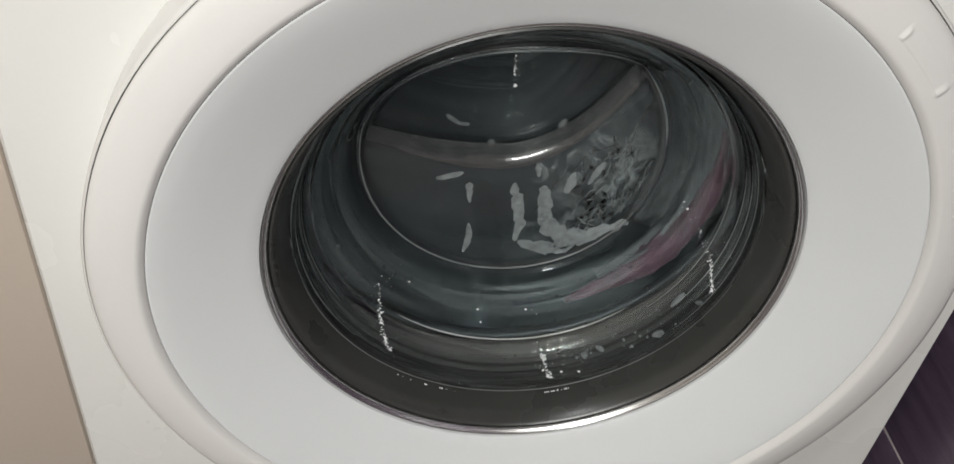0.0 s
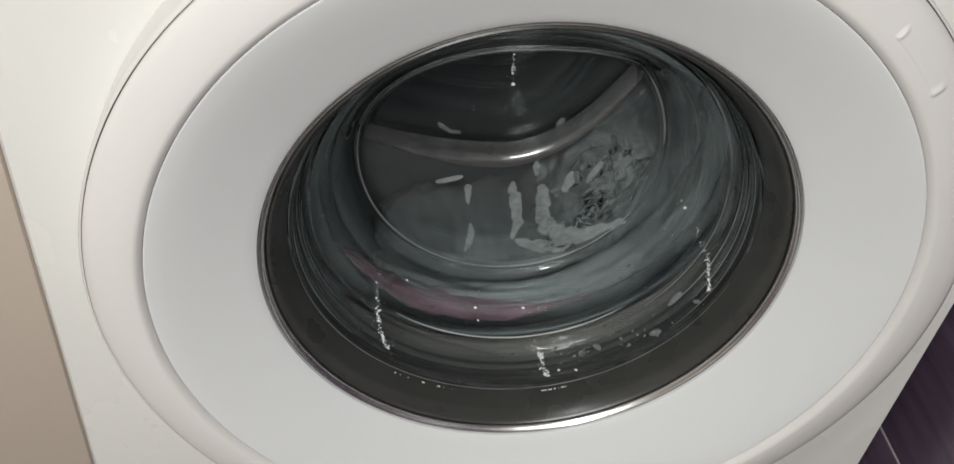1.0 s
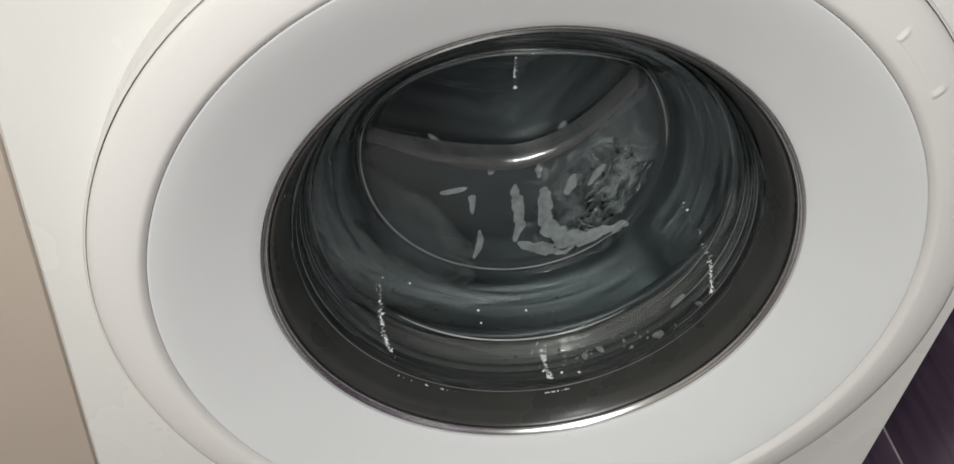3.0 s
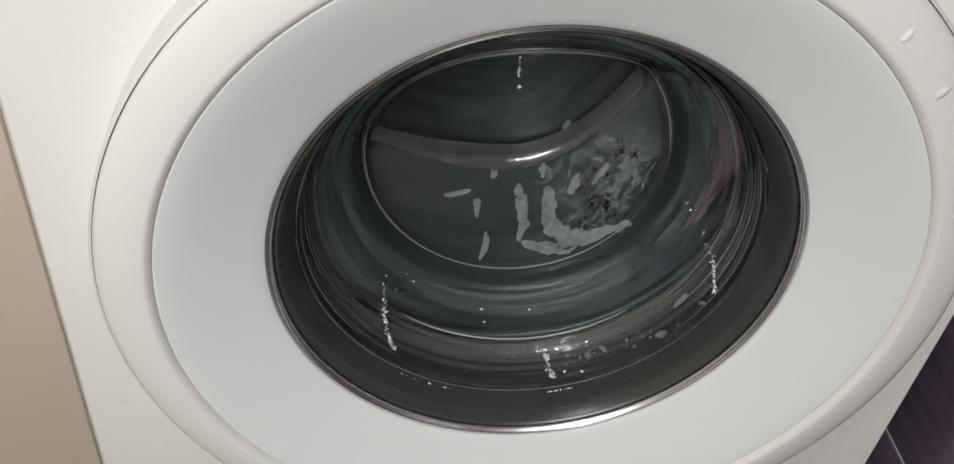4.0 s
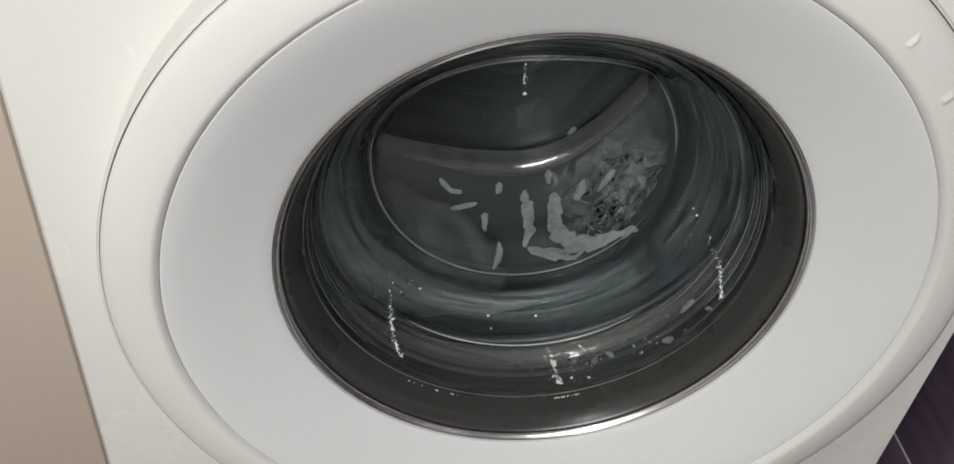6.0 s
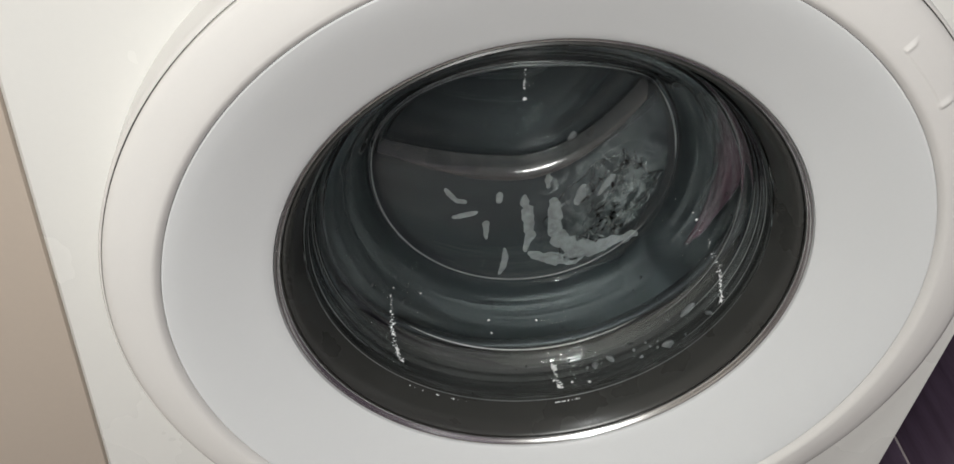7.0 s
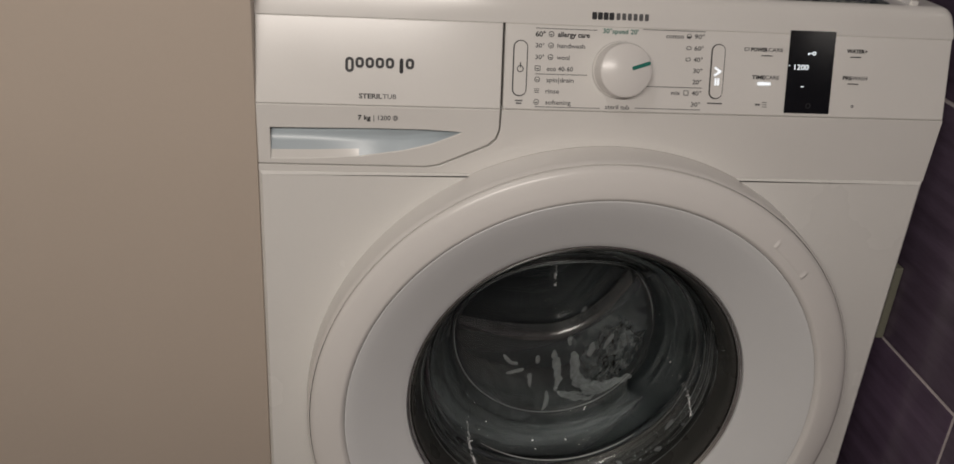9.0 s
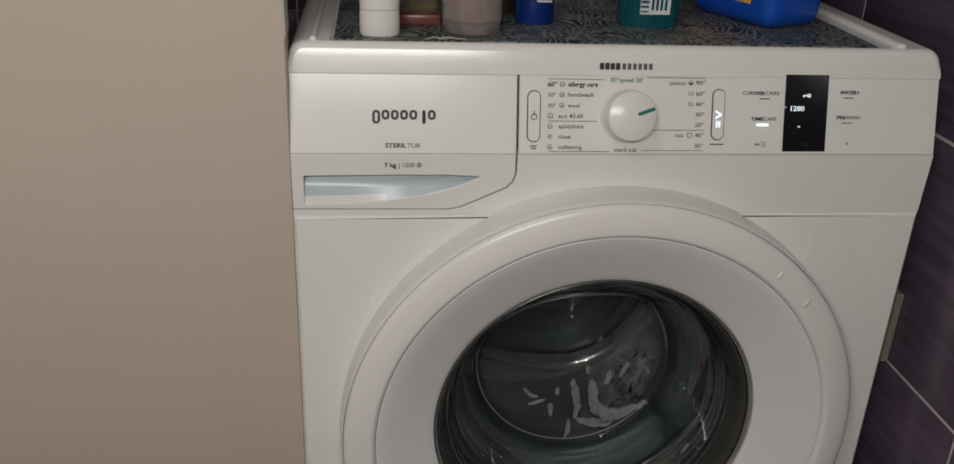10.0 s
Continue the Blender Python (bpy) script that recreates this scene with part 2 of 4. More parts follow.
def plate(outline, y0, y1, hole=None, bevel=0.0015, lean=False, tuck=False):
    """An upright plate with the outline (x, z), its face at y0 and its back at y1, with a hole right through."""
    bm = bmesh.new()

    def ring(pts, y):
        vs = [bm.verts.new((x, y, z)) for x, z in pts]
        return vs, [bm.edges.new((vs[i], vs[(i + 1) % len(vs)])) for i in range(len(vs))]

    def inset(pts, d):
        out = []
        k = len(pts)
        area = sum(pts[i][0] * pts[(i + 1) % k][1] - pts[(i + 1) % k][0] * pts[i][1] for i in range(k))
        s = 1 if area > 0 else -1
        for i in range(k):
            a, b, c = Vector(pts[i - 1]), Vector(pts[i]), Vector(pts[(i + 1) % k])
            u, v = (b - a).normalized(), (c - b).normalized()
            n1, n2 = Vector((-u.y, u.x)) * s, Vector((-v.y, v.x)) * s
            m = (n1 + n2)
            m = m / max(0.4, m.length_squared / 2) if m.length > 1e-6 else n1
            out.append(tuple(b + m * d))
        return out

    loops = []
    for pts, d in ((outline, bevel), (hole, -bevel)):
        if not pts:
            continue
        v0, e0 = ring(inset(pts, d), y0)
        v1, _ = ring(pts, y0 + bevel)
        v2, _ = ring(pts, y1)
        loops.append(e0)
        for p, q in ((v0, v1), (v1, v2)):
            for i in range(len(p)):
                bm.faces.new((p[i], p[(i + 1) % len(p)], q[(i + 1) % len(q)], q[i]))
    bmesh.ops.triangle_fill(bm, use_beauty=True, use_dissolve=False, edges=[e for es in loops for e in es])
    if tuck:
        for v in bm.verts:
            v.co.y += (SEAM - v.co.z) * 0.04
    if lean:
        for v in bm.verts:
            v.co.y += max(0.0, v.co.z - SEAM) * TILT
    return bm


def on_panel(x, z, lift=0.0005):
    """The pose of something laid on the leaning panel."""
    t = Vector((0, TILT, 1)).normalized()
    n = Vector((0, -1, TILT)).normalized()
    o = Vector((x, (z - SEAM) * TILT, z)) + n * lift
    return Matrix(((1, t.x, n.x, o.x), (0, t.y, n.y, o.y), (0, t.z, n.z, o.z), (0, 0, 0, 1)))


def on_front(x, z, y, lift=0.0004):
    return Matrix(((1, 0, 0, x), (0, 0, -1, y - lift), (0, 1, 0, z), (0, 0, 0, 1)))


def lettering(words, x0, x1, cap, m, mat, parent, name="lettering"):
    """Raised print that spans x0 to x1 along the pose m, with capitals of that height."""
    cu = bpy.data.curves.new(name, "FONT")
    cu.body, cu.size, cu.extrude, cu.resolution_u = words, cap / 0.7, 0.00008, 3
    cu.offset = 0.00014 if mat is PRINT else 0.00004
    tmp = bpy.data.objects.new(name, cu)
    scene.collection.objects.link(tmp)
    me = bpy.data.meshes.new_from_object(tmp.evaluated_get(bpy.context.evaluated_depsgraph_get()))
    bpy.data.objects.remove(tmp)
    xs = [v.co.x for v in me.vertices]
    lo, hi = min(xs), max(xs)
    for v in me.vertices:
        v.co.x = x0 + (v.co.x - lo) * (x1 - x0) / max(1e-6, hi - lo)
        v.co.y -= cap / 2
    me.transform(m)
    me.materials.clear()
    me.materials.append(mat)
    ob = new(name, me)
    ob.parent = parent
    ob.matrix_parent_inverse = parent.matrix_world.inverted()
    return ob


def bar(name, x, w, h, m, mat, parent, bevel=0.0, thick=0.0002, label=""):
    bm = box(x - w / 2, x + w / 2, -h / 2, h / 2, 0, thick)
    if bevel:
        es = [e for e in bm.edges if abs(e.verts[0].co.z - e.verts[1].co.z) > thick / 2]
        bmesh.ops.bevel(bm, geom=es, offset=bevel, segments=5, profile=0.5, affect="EDGES")
    bm.transform(m)
    return part(name, bm, mat, parent, label)


def outline_bar(name, x, w, h, line, r, m, mat, parent, thick=0.0003, label=""):
    """A rounded frame."""
    def loop(ww, hh, rr):
        pts = []
        for cx, cy, a0 in ((1, 1, 0), (-1, 1, 90), (-1, -1, 180), (1, -1, 270)):
            for i in range(6):
                a = radians(a0 + i * 18)
                pts.append((x + cx * (ww / 2 - rr) + rr * math.cos(a), cy * (hh / 2 - rr) + rr * math.sin(a)))
        return pts
    bm = bmesh.new()
    rows = []
    for pts, zz in ((loop(w, h, r), 0), (loop(w, h, r), thick), (loop(w - 2 * line, h - 2 * line, max(r - line, 1e-4)), thick),
                    (loop(w - 2 * line, h - 2 * line, max(r - line, 1e-4)), 0)):
        rows.append([bm.verts.new((px, py, zz)) for px, py in pts])
    for a, b in zip(rows, rows[1:]):
        for i in range(len(a)):
            bm.faces.new((a[i], a[(i + 1) % len(a)], b[(i + 1) % len(b)], b[i]))
    bm.transform(m)
    return part(name, bm, mat, parent, label)


def arc(r, a0, a1, n, cx=0.0, cz=None):
    """Points on a circle, by degrees clockwise from the top."""
    cz = ZC if cz is None else cz
    return [(cx + r * math.sin(radians(a0 + (a1 - a0) * i / n)), cz + r * math.cos(radians(a0 + (a1 - a0) * i / n))) for i in range(n + 1)]


# ---- the room ----
def slab(name, label, mat, *b):
    return tagged(part(name, box(*b), mat), label, kind="structure")


slab("floor", "dark brown-grey tiled bathroom floor", FLOOR, -1.6, 0.34, -1.3, 0.62, -0.1, 0.0)
slab("ceiling", "plain white plastered ceiling", PLASTER, -1.6, 0.34, -1.3, 0.62, 2.5, 2.6)
slab("wall_left", "plain white plastered wall", PLASTER, -1.7, -1.6, -1.3, 0.72, 0.0, 2.5)
slab("wall_behind", "plain white plastered wall", PLASTER, -1.6, 0.3295, -1.3, -1.2, 0.0, 2.5)
wall_back = slab("wall_back", "dark purple tiled wall behind the machine", GROUT, -1.6, 0.34, 0.62, 0.72, 0.0, 2.5)
wall_right = slab("wall_right", "dark purple tiled wall with pale grout joints", GROUT, 0.3315, 0.44, -1.3, 0.72, 0.0, 2.5)

# ---- washing machine ----
machine = tagged(new("washing_machine"), "white front-loading washing machine running with water behind its round door", "washing machine")

cabinet = part("cabinet", plate([(-0.298, 0.03), (0.298, 0.03), (0.298, 0.6891), (-0.298, 0.6891)], 0.0005, 0.03,
                                hole=arc(0.235, 0, 357, 119), bevel=0.003), WHITE, machine, "white enamelled steel front")
part("side_panel", box(-0.298, -0.2965, 0.03, 0.56, 0.03, 0.822), WHITE, machine)
part("side_panel", box(0.2965, 0.298, 0.03, 0.56, 0.03, 0.822), WHITE, machine)
part("back_panel", box(-0.2965, 0.2965, 0.555, 0.56, 0.03, 0.822), WHITE, machine)
part("plinth", box(-0.29, 0.29, 0.03, 0.55, 0.0, 0.03), DARKGAP, machine)
part("inner_frame", plate([(-0.295, 0.69), (0.295, 0.69), (0.295, 0.815), (-0.295, 0.815)], 0.031, 0.04), DARKGAP, machine)

# fascia: lower band round the door, leaning control panel, detergent drawer
diag = [(-0.2980, 0.6946), (-0.158, 0.6939), (-0.1475, 0.6957), (-0.1305, 0.7033), (-0.1055, 0.7151), (-0.0994, 0.7214), (-0.0973, 0.7296)]
low = [(-0.2980, 0.6888)] + diag + [(-0.0974, 0.748), (0.2980, 0.748), (0.2980, 0.6890)] + arc(0.2621, 26.7, -26.7, 40)
fascia = part("lower_fascia", plate(low, 0.0, 0.03, bevel=0.0003, tuck=True), PLASTIC, machine)
panel = part("control_panel", plate([(-0.0967, 0.7484), (0.2980, 0.7484), (0.2980, 0.8160), (-0.0967, 0.8160)], 0.0001, 0.03,
                                    bevel=0.001, lean=True), PLASTIC, machine)
drawer = part("detergent_drawer", plate([(-0.2980, 0.7484), (-0.0988, 0.7484), (-0.0988, 0.8158), (-0.2980, 0.8158)], 0.0001, 0.03,
                                        bevel=0.0008, lean=True), PLASTIC, machine, "closed detergent drawer front with a scooped grip")
scoop = [(-0.2872, 0.7274), (-0.2872, 0.7005), (-0.255, 0.7012), (-0.215, 0.7036), (-0.178, 0.7095), (-0.155, 0.7158), (-0.132, 0.7255),
         (-0.130, 0.7268), (-0.16, 0.7282), (-0.2, 0.7284)]
body = [(-0.2980, 0.7480), (-0.2980, 0.6955), (-0.1595, 0.6948), (-0.149, 0.6966), (-0.132, 0.7042), (-0.107, 0.7160), (-0.1008, 0.7222),
        (-0.0985, 0.730), (-0.0988, 0.7480)]
part("drawer_front", plate(body, 0.0, 0.012, hole=scoop, bevel=0.0008, tuck=True), PLASTIC, drawer)


def scoop_mesh():
    bm = bmesh.new()
    rows = []
    for s in (0.0, 0.35, 0.7, 1.0):
        row = []
        for x, z in scoop:
            hi = (z - 0.7005) / 0.0279
            row.append(bm.verts.new((x, 0.0008 + (SEAM - z) * 0.04 + 0.022 * s * (0.15 + 0.85 * hi) * (1 if x < -0.17 else 0.4), z + (0.7275 - z) * 0.75 * s * (1 - hi))))
        rows.append(row)
    for a, b in zip(rows, rows[1:]):
        for i in range(len(a)):
            bm.faces.new((a[i], a[(i + 1) % len(a)], b[(i + 1) % len(b)], b[i]))
    bm.faces.new(rows[-1])
    return bm


recess = part("grip_recess", scoop_mesh(), GRIPSHADE, drawer, "white scooped grip with its shade in blue-grey colour", angle=60)
recess.data.materials.append(PLASTIC)
# Upward and low faces get the lit white, all others the painted shade.
for f in recess.data.polygons:
    f.material_index = 1 if f.normal.z > 0.25 or f.center.z < 0.708 else 0

# lid with a raised border
def lid_mesh():
    bm = box(-0.2982, 0.2982, 0.0192, 0.565, 0.8162, TOP)
    sides = [e for e in bm.edges if min(v.co.z for v in e.verts) > TOP - 0.001 and abs(e.verts[0].co.x - e.verts[1].co.x) < 0.001]
    bmesh.ops.bevel(bm, geom=sides, offset=0.014, segments=6, profile=0.5, affect="EDGES")
    front = [e for e in bm.edges if max(v.co.y for v in e.verts) < 0.0197 and min(v.co.z for v in e.verts) > 0.8170]
    bmesh.ops.bevel(bm, geom=front, offset=0.006, segments=5, profile=0.5, affect="EDGES")
    for v in bm.verts:
        v.co.y += (v.co.z - 0.8163) * TILT * 0.8
    return bm


lid = part("lid", lid_mesh(), PLASTIC, machine, "white rounded lid")
part("lid_border", box(-0.2800, -0.2740, 0.03, 0.54, TOP - 0.002, TOP + 0.003, 0.0022, 3), PLASTIC, lid)
part("lid_border", box(0.2560, 0.2650, 0.03, 0.54, TOP - 0.002, TOP + 0.004, 0.0022, 3), PLASTIC, lid)

# door
door = part("door", lathe([(0.2576, -0.0270), (0.2577, -0.0312), (0.2570, -0.0324), (0.253, -0.0345),
                           (0.247, -0.0360), (0.240, -0.0372), (0.2315, -0.0381), (0.2298, -0.0377), (0.2284, -0.0367), (0.2272, -0.0352), (0.2264, -0.0338), (0.2262, -0.030)], 160),
            RINGW, machine, "round white door")
part("rear_shell", lathe([(0.2583, -0.0275), (0.2584, -0.0306), (0.2590, -0.0308), (0.2600, -0.0296), (0.2606, -0.024), (0.2612, -0.012), (0.2622, 0.006)], 160), RINGW, door)
part("shell_joint", lathe([(0.2570, -0.0280), (0.2590, -0.0280)], 160), DARKGAP, door)
part("door_dish", lathe([(0.2261, -0.0334), (0.2252, -0.0338), (0.2235, -0.0334), (0.215, -0.0296), (0.200, -0.0215), (0.186, -0.0135),
                         (0.175, -0.0075), (0.1695, -0.0045), (0.1678, -0.0030), (0.1675, 0.006)], 160), DISH, door, "pale grey-white sloping ring")
part("chrome_trim", lathe([(0.1674, 0.004), (0.1673, -0.0010), (0.1668, -0.0017), (0.1661, -0.0014), (0.1655, -0.0004), (0.1651, 0.0000), (0.1647, -0.0001),
                           (0.1641, 0.0004), (0.1636, 0.0014), (0.1632, 0.0030), (0.1630, 0.0060)], 180), CHROME, door, "bright chrome ring round the glass")
part("inner_ring", lathe([(0.1629, 0.006), (0.1627, 0.0030), (0.1615, 0.0022), (0.1596, 0.0040), (0.1562, 0.0140), (0.1535, 0.024), (0.1520, 0.030), (0.1600, 0.036)], 160),
     BLACKRING, door, "dark grey plastic ring")


def grip():
    """The low moulded pad where the fingers go, with a ridge at each end."""
    ring_face = [(0.2305, -0.0382), (0.240, -0.0372), (0.247, -0.0360), (0.253, -0.0345)]
    bm = bmesh.new()
    rows = []
    for a in np.linspace(37.6, 50.6, 66):
        row = []
        for r in np.linspace(0.2335, 0.2510, 36):
            y = float(np.interp(r, [p[0] for p in ring_face], [p[1] for p in ring_face])) + 0.0001
            u = min(a - 38.2, 50.0 - a) / 0.5
            bend = 0.9 * (r - 0.2405) / 0.004
            v = (r - 0.2368) / 0.0012
            pad = 0.0005 * min(1, max(0, u)) * min(1, max(0, v)) * min(1, max(0, (0.2500 - r) / 0.008))
            ends = 0.0008 * (math.exp(-((a - 39.0 + 0.10 * bend ** 2) / 0.28) ** 2) * math.exp(-((r - 0.2410) / 0.0034) ** 4)
                             + 1.2 * math.exp(-((a - 49.3) / 0.50) ** 2) * math.exp(-((r - 0.2405) / 0.0040) ** 4))
            row.append(bm.verts.new((r * math.sin(radians(a)), y - pad - ends, ZC + r * math.cos(radians(a)))))
        rows.append(row)
    for a, b in zip(rows, rows[1:]):
        for i in range(35):
            bm.faces.new((a[i], a[i + 1], b[i + 1], b[i]))
    return bm


part("finger_grip", grip(), RINGW, door, angle=180)


def crease(x):
    """Height of the moulded step across the end of the glass bowl, over the door's centre."""
    return -0.0095 + 1.05 * max(0, x + 0.012) ** 2 * (6.2 + 20 * max(0, x + 0.012)) * 1.05 + 1.55 * max(0, -0.012 - x) ** 2


SLANT = 0.44     # how steeply the upper part of the bowl's end comes forward


def face(x, z):
    """Depth of the bowl's end over the door's centre: flat below, a rounded step, then a face that leans forward."""
    d = z - crease(x)
    s = min(1.0, max(0.0, d / 0.011))
    edge = min(1.0, max(0.0, (0.108 - math.hypot(x, z)) / 0.006))
    return 0.1200 + 0.012 * s * s * (3 - 2 * s) * edge - SLANT * max(0.0, d - 0.011)


def rim_depth(a):
    """Depth of the edge of the bowl's end, by degrees clockwise from the top."""
    return face(0.108 * math.sin(radians(a)), 0.108 * math.cos(radians(a)))


def bowl():
    """The glass bowl: a wall of two skins, squeezed towards the top, that meet in an end with a moulded step."""
    wall = [(0.1535, 0.0285), (0.1512, 0.0270), (0.1500, 0.0300), (0.1494, 0.0330), (0.1497, 0.0345), (0.1488, 0.0375), (0.1482, 0.0410),
            (0.1485, 0.0425), (0.1474, 0.0455), (0.1466, 0.0490), (0.1469, 0.0505), (0.1450, 0.0540), (0.1425, 0.0590), (0.1412, 0.0590), (0.1402, 0.0606),
            (0.1368, 0.0660), (0.1335, 0.0740), (0.1310, 0.0800), (0.1292, 0.0860), (0.1283, 0.0900), (0.1240, 0.0980), (0.1205, 0.1040), (0.1190, 0.1085),
            (0.1165, 0.1130), (0.1145, 0.1168), (0.1122, 0.1182), (0.1112, 0.1174), (0.1100, 0.1180), (0.1080, 0.1200)]
    bm = bmesh.new()
    seg = 180
    turn = [(math.sin(2 * math.pi * i / seg), math.cos(2 * math.pi * i / seg), (rim_depth(360 * i / seg) - 0.0285) / 0.0915) for i in range(seg)]
    skins = []
    for off in (0.0, 0.005):
        rings = []
        for r, y in wall:
            rr, yy = (r + off * 0.55, y + off * 0.9) if r > 0.109 else (r, y + off)
            rings.append([bm.verts.new((rr * sx, 0.0285 + (yy - 0.0285) * sq if yy > 0.0285 else yy, ZC + rr * cx)) for sx, cx, sq in turn])
        for j in range(1, 50):
            r = 0.108 * (1 - j / 50)
            rings.append([bm.verts.new((r * sx, face(r * sx, r * cx) + off, ZC + r * cx)) for sx, cx, sq in turn])
        for a, b in zip(rings, rings[1:]):
            for i in range(seg):
                bm.faces.new((a[i], a[(i + 1) % seg], b[(i + 1) % seg], b[i]))
        c = bm.verts.new((0, face(0, 0) + off, ZC))
        for i in range(seg):
            bm.faces.new((rings[-1][i], rings[-1][(i + 1) % seg], c))
        skins.append(rings[0])
    a, b = skins
    for i in range(seg):
        bm.faces.new((a[i], a[(i + 1) % seg], b[(i + 1) % seg], b[i]))
    return bm


glass = part("glass_bowl", bowl(), GLASS, door, "clear wet glass bowl with moulded steps", angle=80)
glass.visible_shadow = False


def hoop(r, y, t, a0=0, a1=360, n=160):
    """A thin round bead along a ring of the bowl; y is its depth by degrees."""
    bm = bmesh.new()
    rows = []
    for i in range(n + 1):
        d = a0 + (a1 - a0) * i / n
        a, tt = radians(d), t * (0.25 + 0.75 * min(1.0, 5 * i / n, 5 * (n - i) / n))
        rows.append([bm.verts.new(((r + tt * math.cos(c)) * math.sin(a), y(d) + tt * math.sin(c), ZC + (r + tt * math.cos(c)) * math.cos(a)))
                     for c in (math.pi * j / 4 for j in range(8))])
    for p, q in zip(rows, rows[1:]):
        for j in range(8):
            bm.faces.new((p[j], p[(j + 1) % 8], q[(j + 1) % 8], q[j]))
    return bm


# Pale hoops painted only along the arcs where the edges catch light.
part("moulded_edge", hoop(0.1108, lambda d: rim_depth(d) - 0.0014, 0.0006, 118, 284), EDGEGLINT, glass, "moulded edge of the glass with its glint in pale colour", angle=80)
part("moulded_edge", hoop(0.1104, lambda d: rim_depth(d) - 0.0016, 0.0004, -62, 52), EDGEGLINT, glass, "moulded edge of the glass with its glint in pale colour", angle=80)
part("moulded_edge", hoop(0.1104, lambda d: rim_depth(d) - 0.0014, 0.0007, 52, 84, 40), EDGEGLINT, glass, "moulded edge of the glass with its glint in pale colour", angle=80)
part("moulded_edge", hoop(0.1513, lambda d: 0.0268, 0.0004, 105, 262), EDGEGLINT, glass, "moulded edge of the glass with its glint in pale colour", angle=80)
# Brighter hoop standing in for the shiny line near the drum lip.
part("moulded_edge", hoop(0.1366, lambda d: 0.0655, 0.0006, 138, 216), LINEGLINT, glass, "moulded edge of the glass with its glint in pale colour", angle=80)


# Thin pale arcs painted as highlights on the ripples.
for r, y, t, a0, a1 in ((0.1498, 0.0344, 0.0003, 62, 128), (0.1498, 0.0344, 0.0004, 228, 312), (0.1486, 0.0424, 0.0003, 70, 118), (0.1470, 0.0504, 0.0004, 74, 122),
                        (0.1470, 0.0504, 0.0003, 236, 304), (0.1410, 0.0592, 0.0003, 80, 132)):
    part("moulded_ripple", hoop(r - 0.0002, lambda d, y=y: 0.0285 + (y - 0.0285) * (rim_depth(d) - 0.0285) / 0.0915, t, a0, a1, 90), EDGEGLINT, glass,
         "fine moulded ripple in the glass with its glint in pale colour", angle=80)


def step_strip():
    """Strip added over the rounded step across the bowl's end to carry its highlight."""
    bm = bmesh.new()
    rows = []
    for i in range(81):
        x = -0.1065 + 0.1925 * i / 80
        z0 = crease(x)
        full = 0.35 + 0.65 * min(1.0, max(0.0, (x + 0.095) / 0.06))
        if math.hypot(x, z0 + 0.006) > 0.1085:
            continue
        rows.append([bm.verts.new((x, 0.1178 + 0.0125 * (1 - math.cos(u * math.pi / 2)), ZC + z0 + 0.0105 - 0.0135 * full * (1 - math.sin(u * math.pi / 2) * u ** 0.3)))
                     for u in np.linspace(0, 1, 9)])
    for p, q in zip(rows, rows[1:]):
        for j in range(8):
            bm.faces.new((p[j], p[j + 1], q[j + 1], q[j]))
    return bm


part("moulded_step", step_strip(), STEP, glass, "shiny strip added over the rounded step in the glass", angle=80)

part("door_gasket", lathe([(0.205, 0.034), (0.178, 0.036), (0.170, 0.040), (0.1665, 0.050), (0.1685, 0.058), (0.1745, 0.064), (0.1745, 0.074),
                           (0.1685, 0.079), (0.1640, 0.083), (0.1640, 0.088), (0.1690, 0.092), (0.1750, 0.094), (0.1820, 0.093)], 128),
     RUBBER, machine, "folded grey rubber door seal", angle=80)


def drum_mesh():
    """Steel drum with rolled front lip, ribbed wall and dished back, round the origin."""
    prof = [(0.20, 0.116), (0.228, 0.128), (0.2375, 0.145)]
    prof += [(0.2375 - (0.0025 if i % 2 else 0), 0.16 + i * 0.0115) for i in range(22)]
    prof += [(0.232, 0.425)]
    return lathe(prof, 96, cz=0.0)


drum = part("drum", drum_mesh(), STEEL, machine, "dark wet stainless steel drum", angle=80)
# Lip and back are coloured darker to stand for shade inside the drum.
part("drum_lip", lathe([(0.178, 0.102), (0.171, 0.098), (0.1685, 0.0985), (0.1680, 0.101), (0.169, 0.107), (0.1998, 0.1162)], 128, cz=0.0), SHADESTEEL, drum,
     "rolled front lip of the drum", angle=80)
part("drum_back", lathe([(0.2318, 0.4252), (0.20, 0.432), (0.15, 0.426), (0.10, 0.43), (0.03, 0.426), (0.0, 0.4255)], 96, cz=0.0), SHADESTEEL, drum,
     "back of the drum with its shade put into a darker colour", angle=80)
for k in range(3):
    bm = bmesh.new()
    rows = []
    for y in np.linspace(0.15, 0.415, 12):
        e = min(1.0, (y - 0.15) / 0.03, (0.415 - y) / 0.03)
        rows.append([bm.verts.new((u, y, 0.2365 - 0.016 * e * math.exp(-(u / 0.024) ** 2))) for u in np.linspace(-0.045, 0.045, 13)])
    for a, b in zip(rows, rows[1:]):
        for i in range(12):
            bm.faces.new((a[i], a[i + 1], b[i + 1], b[i]))
    bm.transform(pose(0, 0, 0, 0, 60 + 120 * k, 0))
    part("lifter", bm, STEEL, drum, "wet steel lifter rib", angle=80)
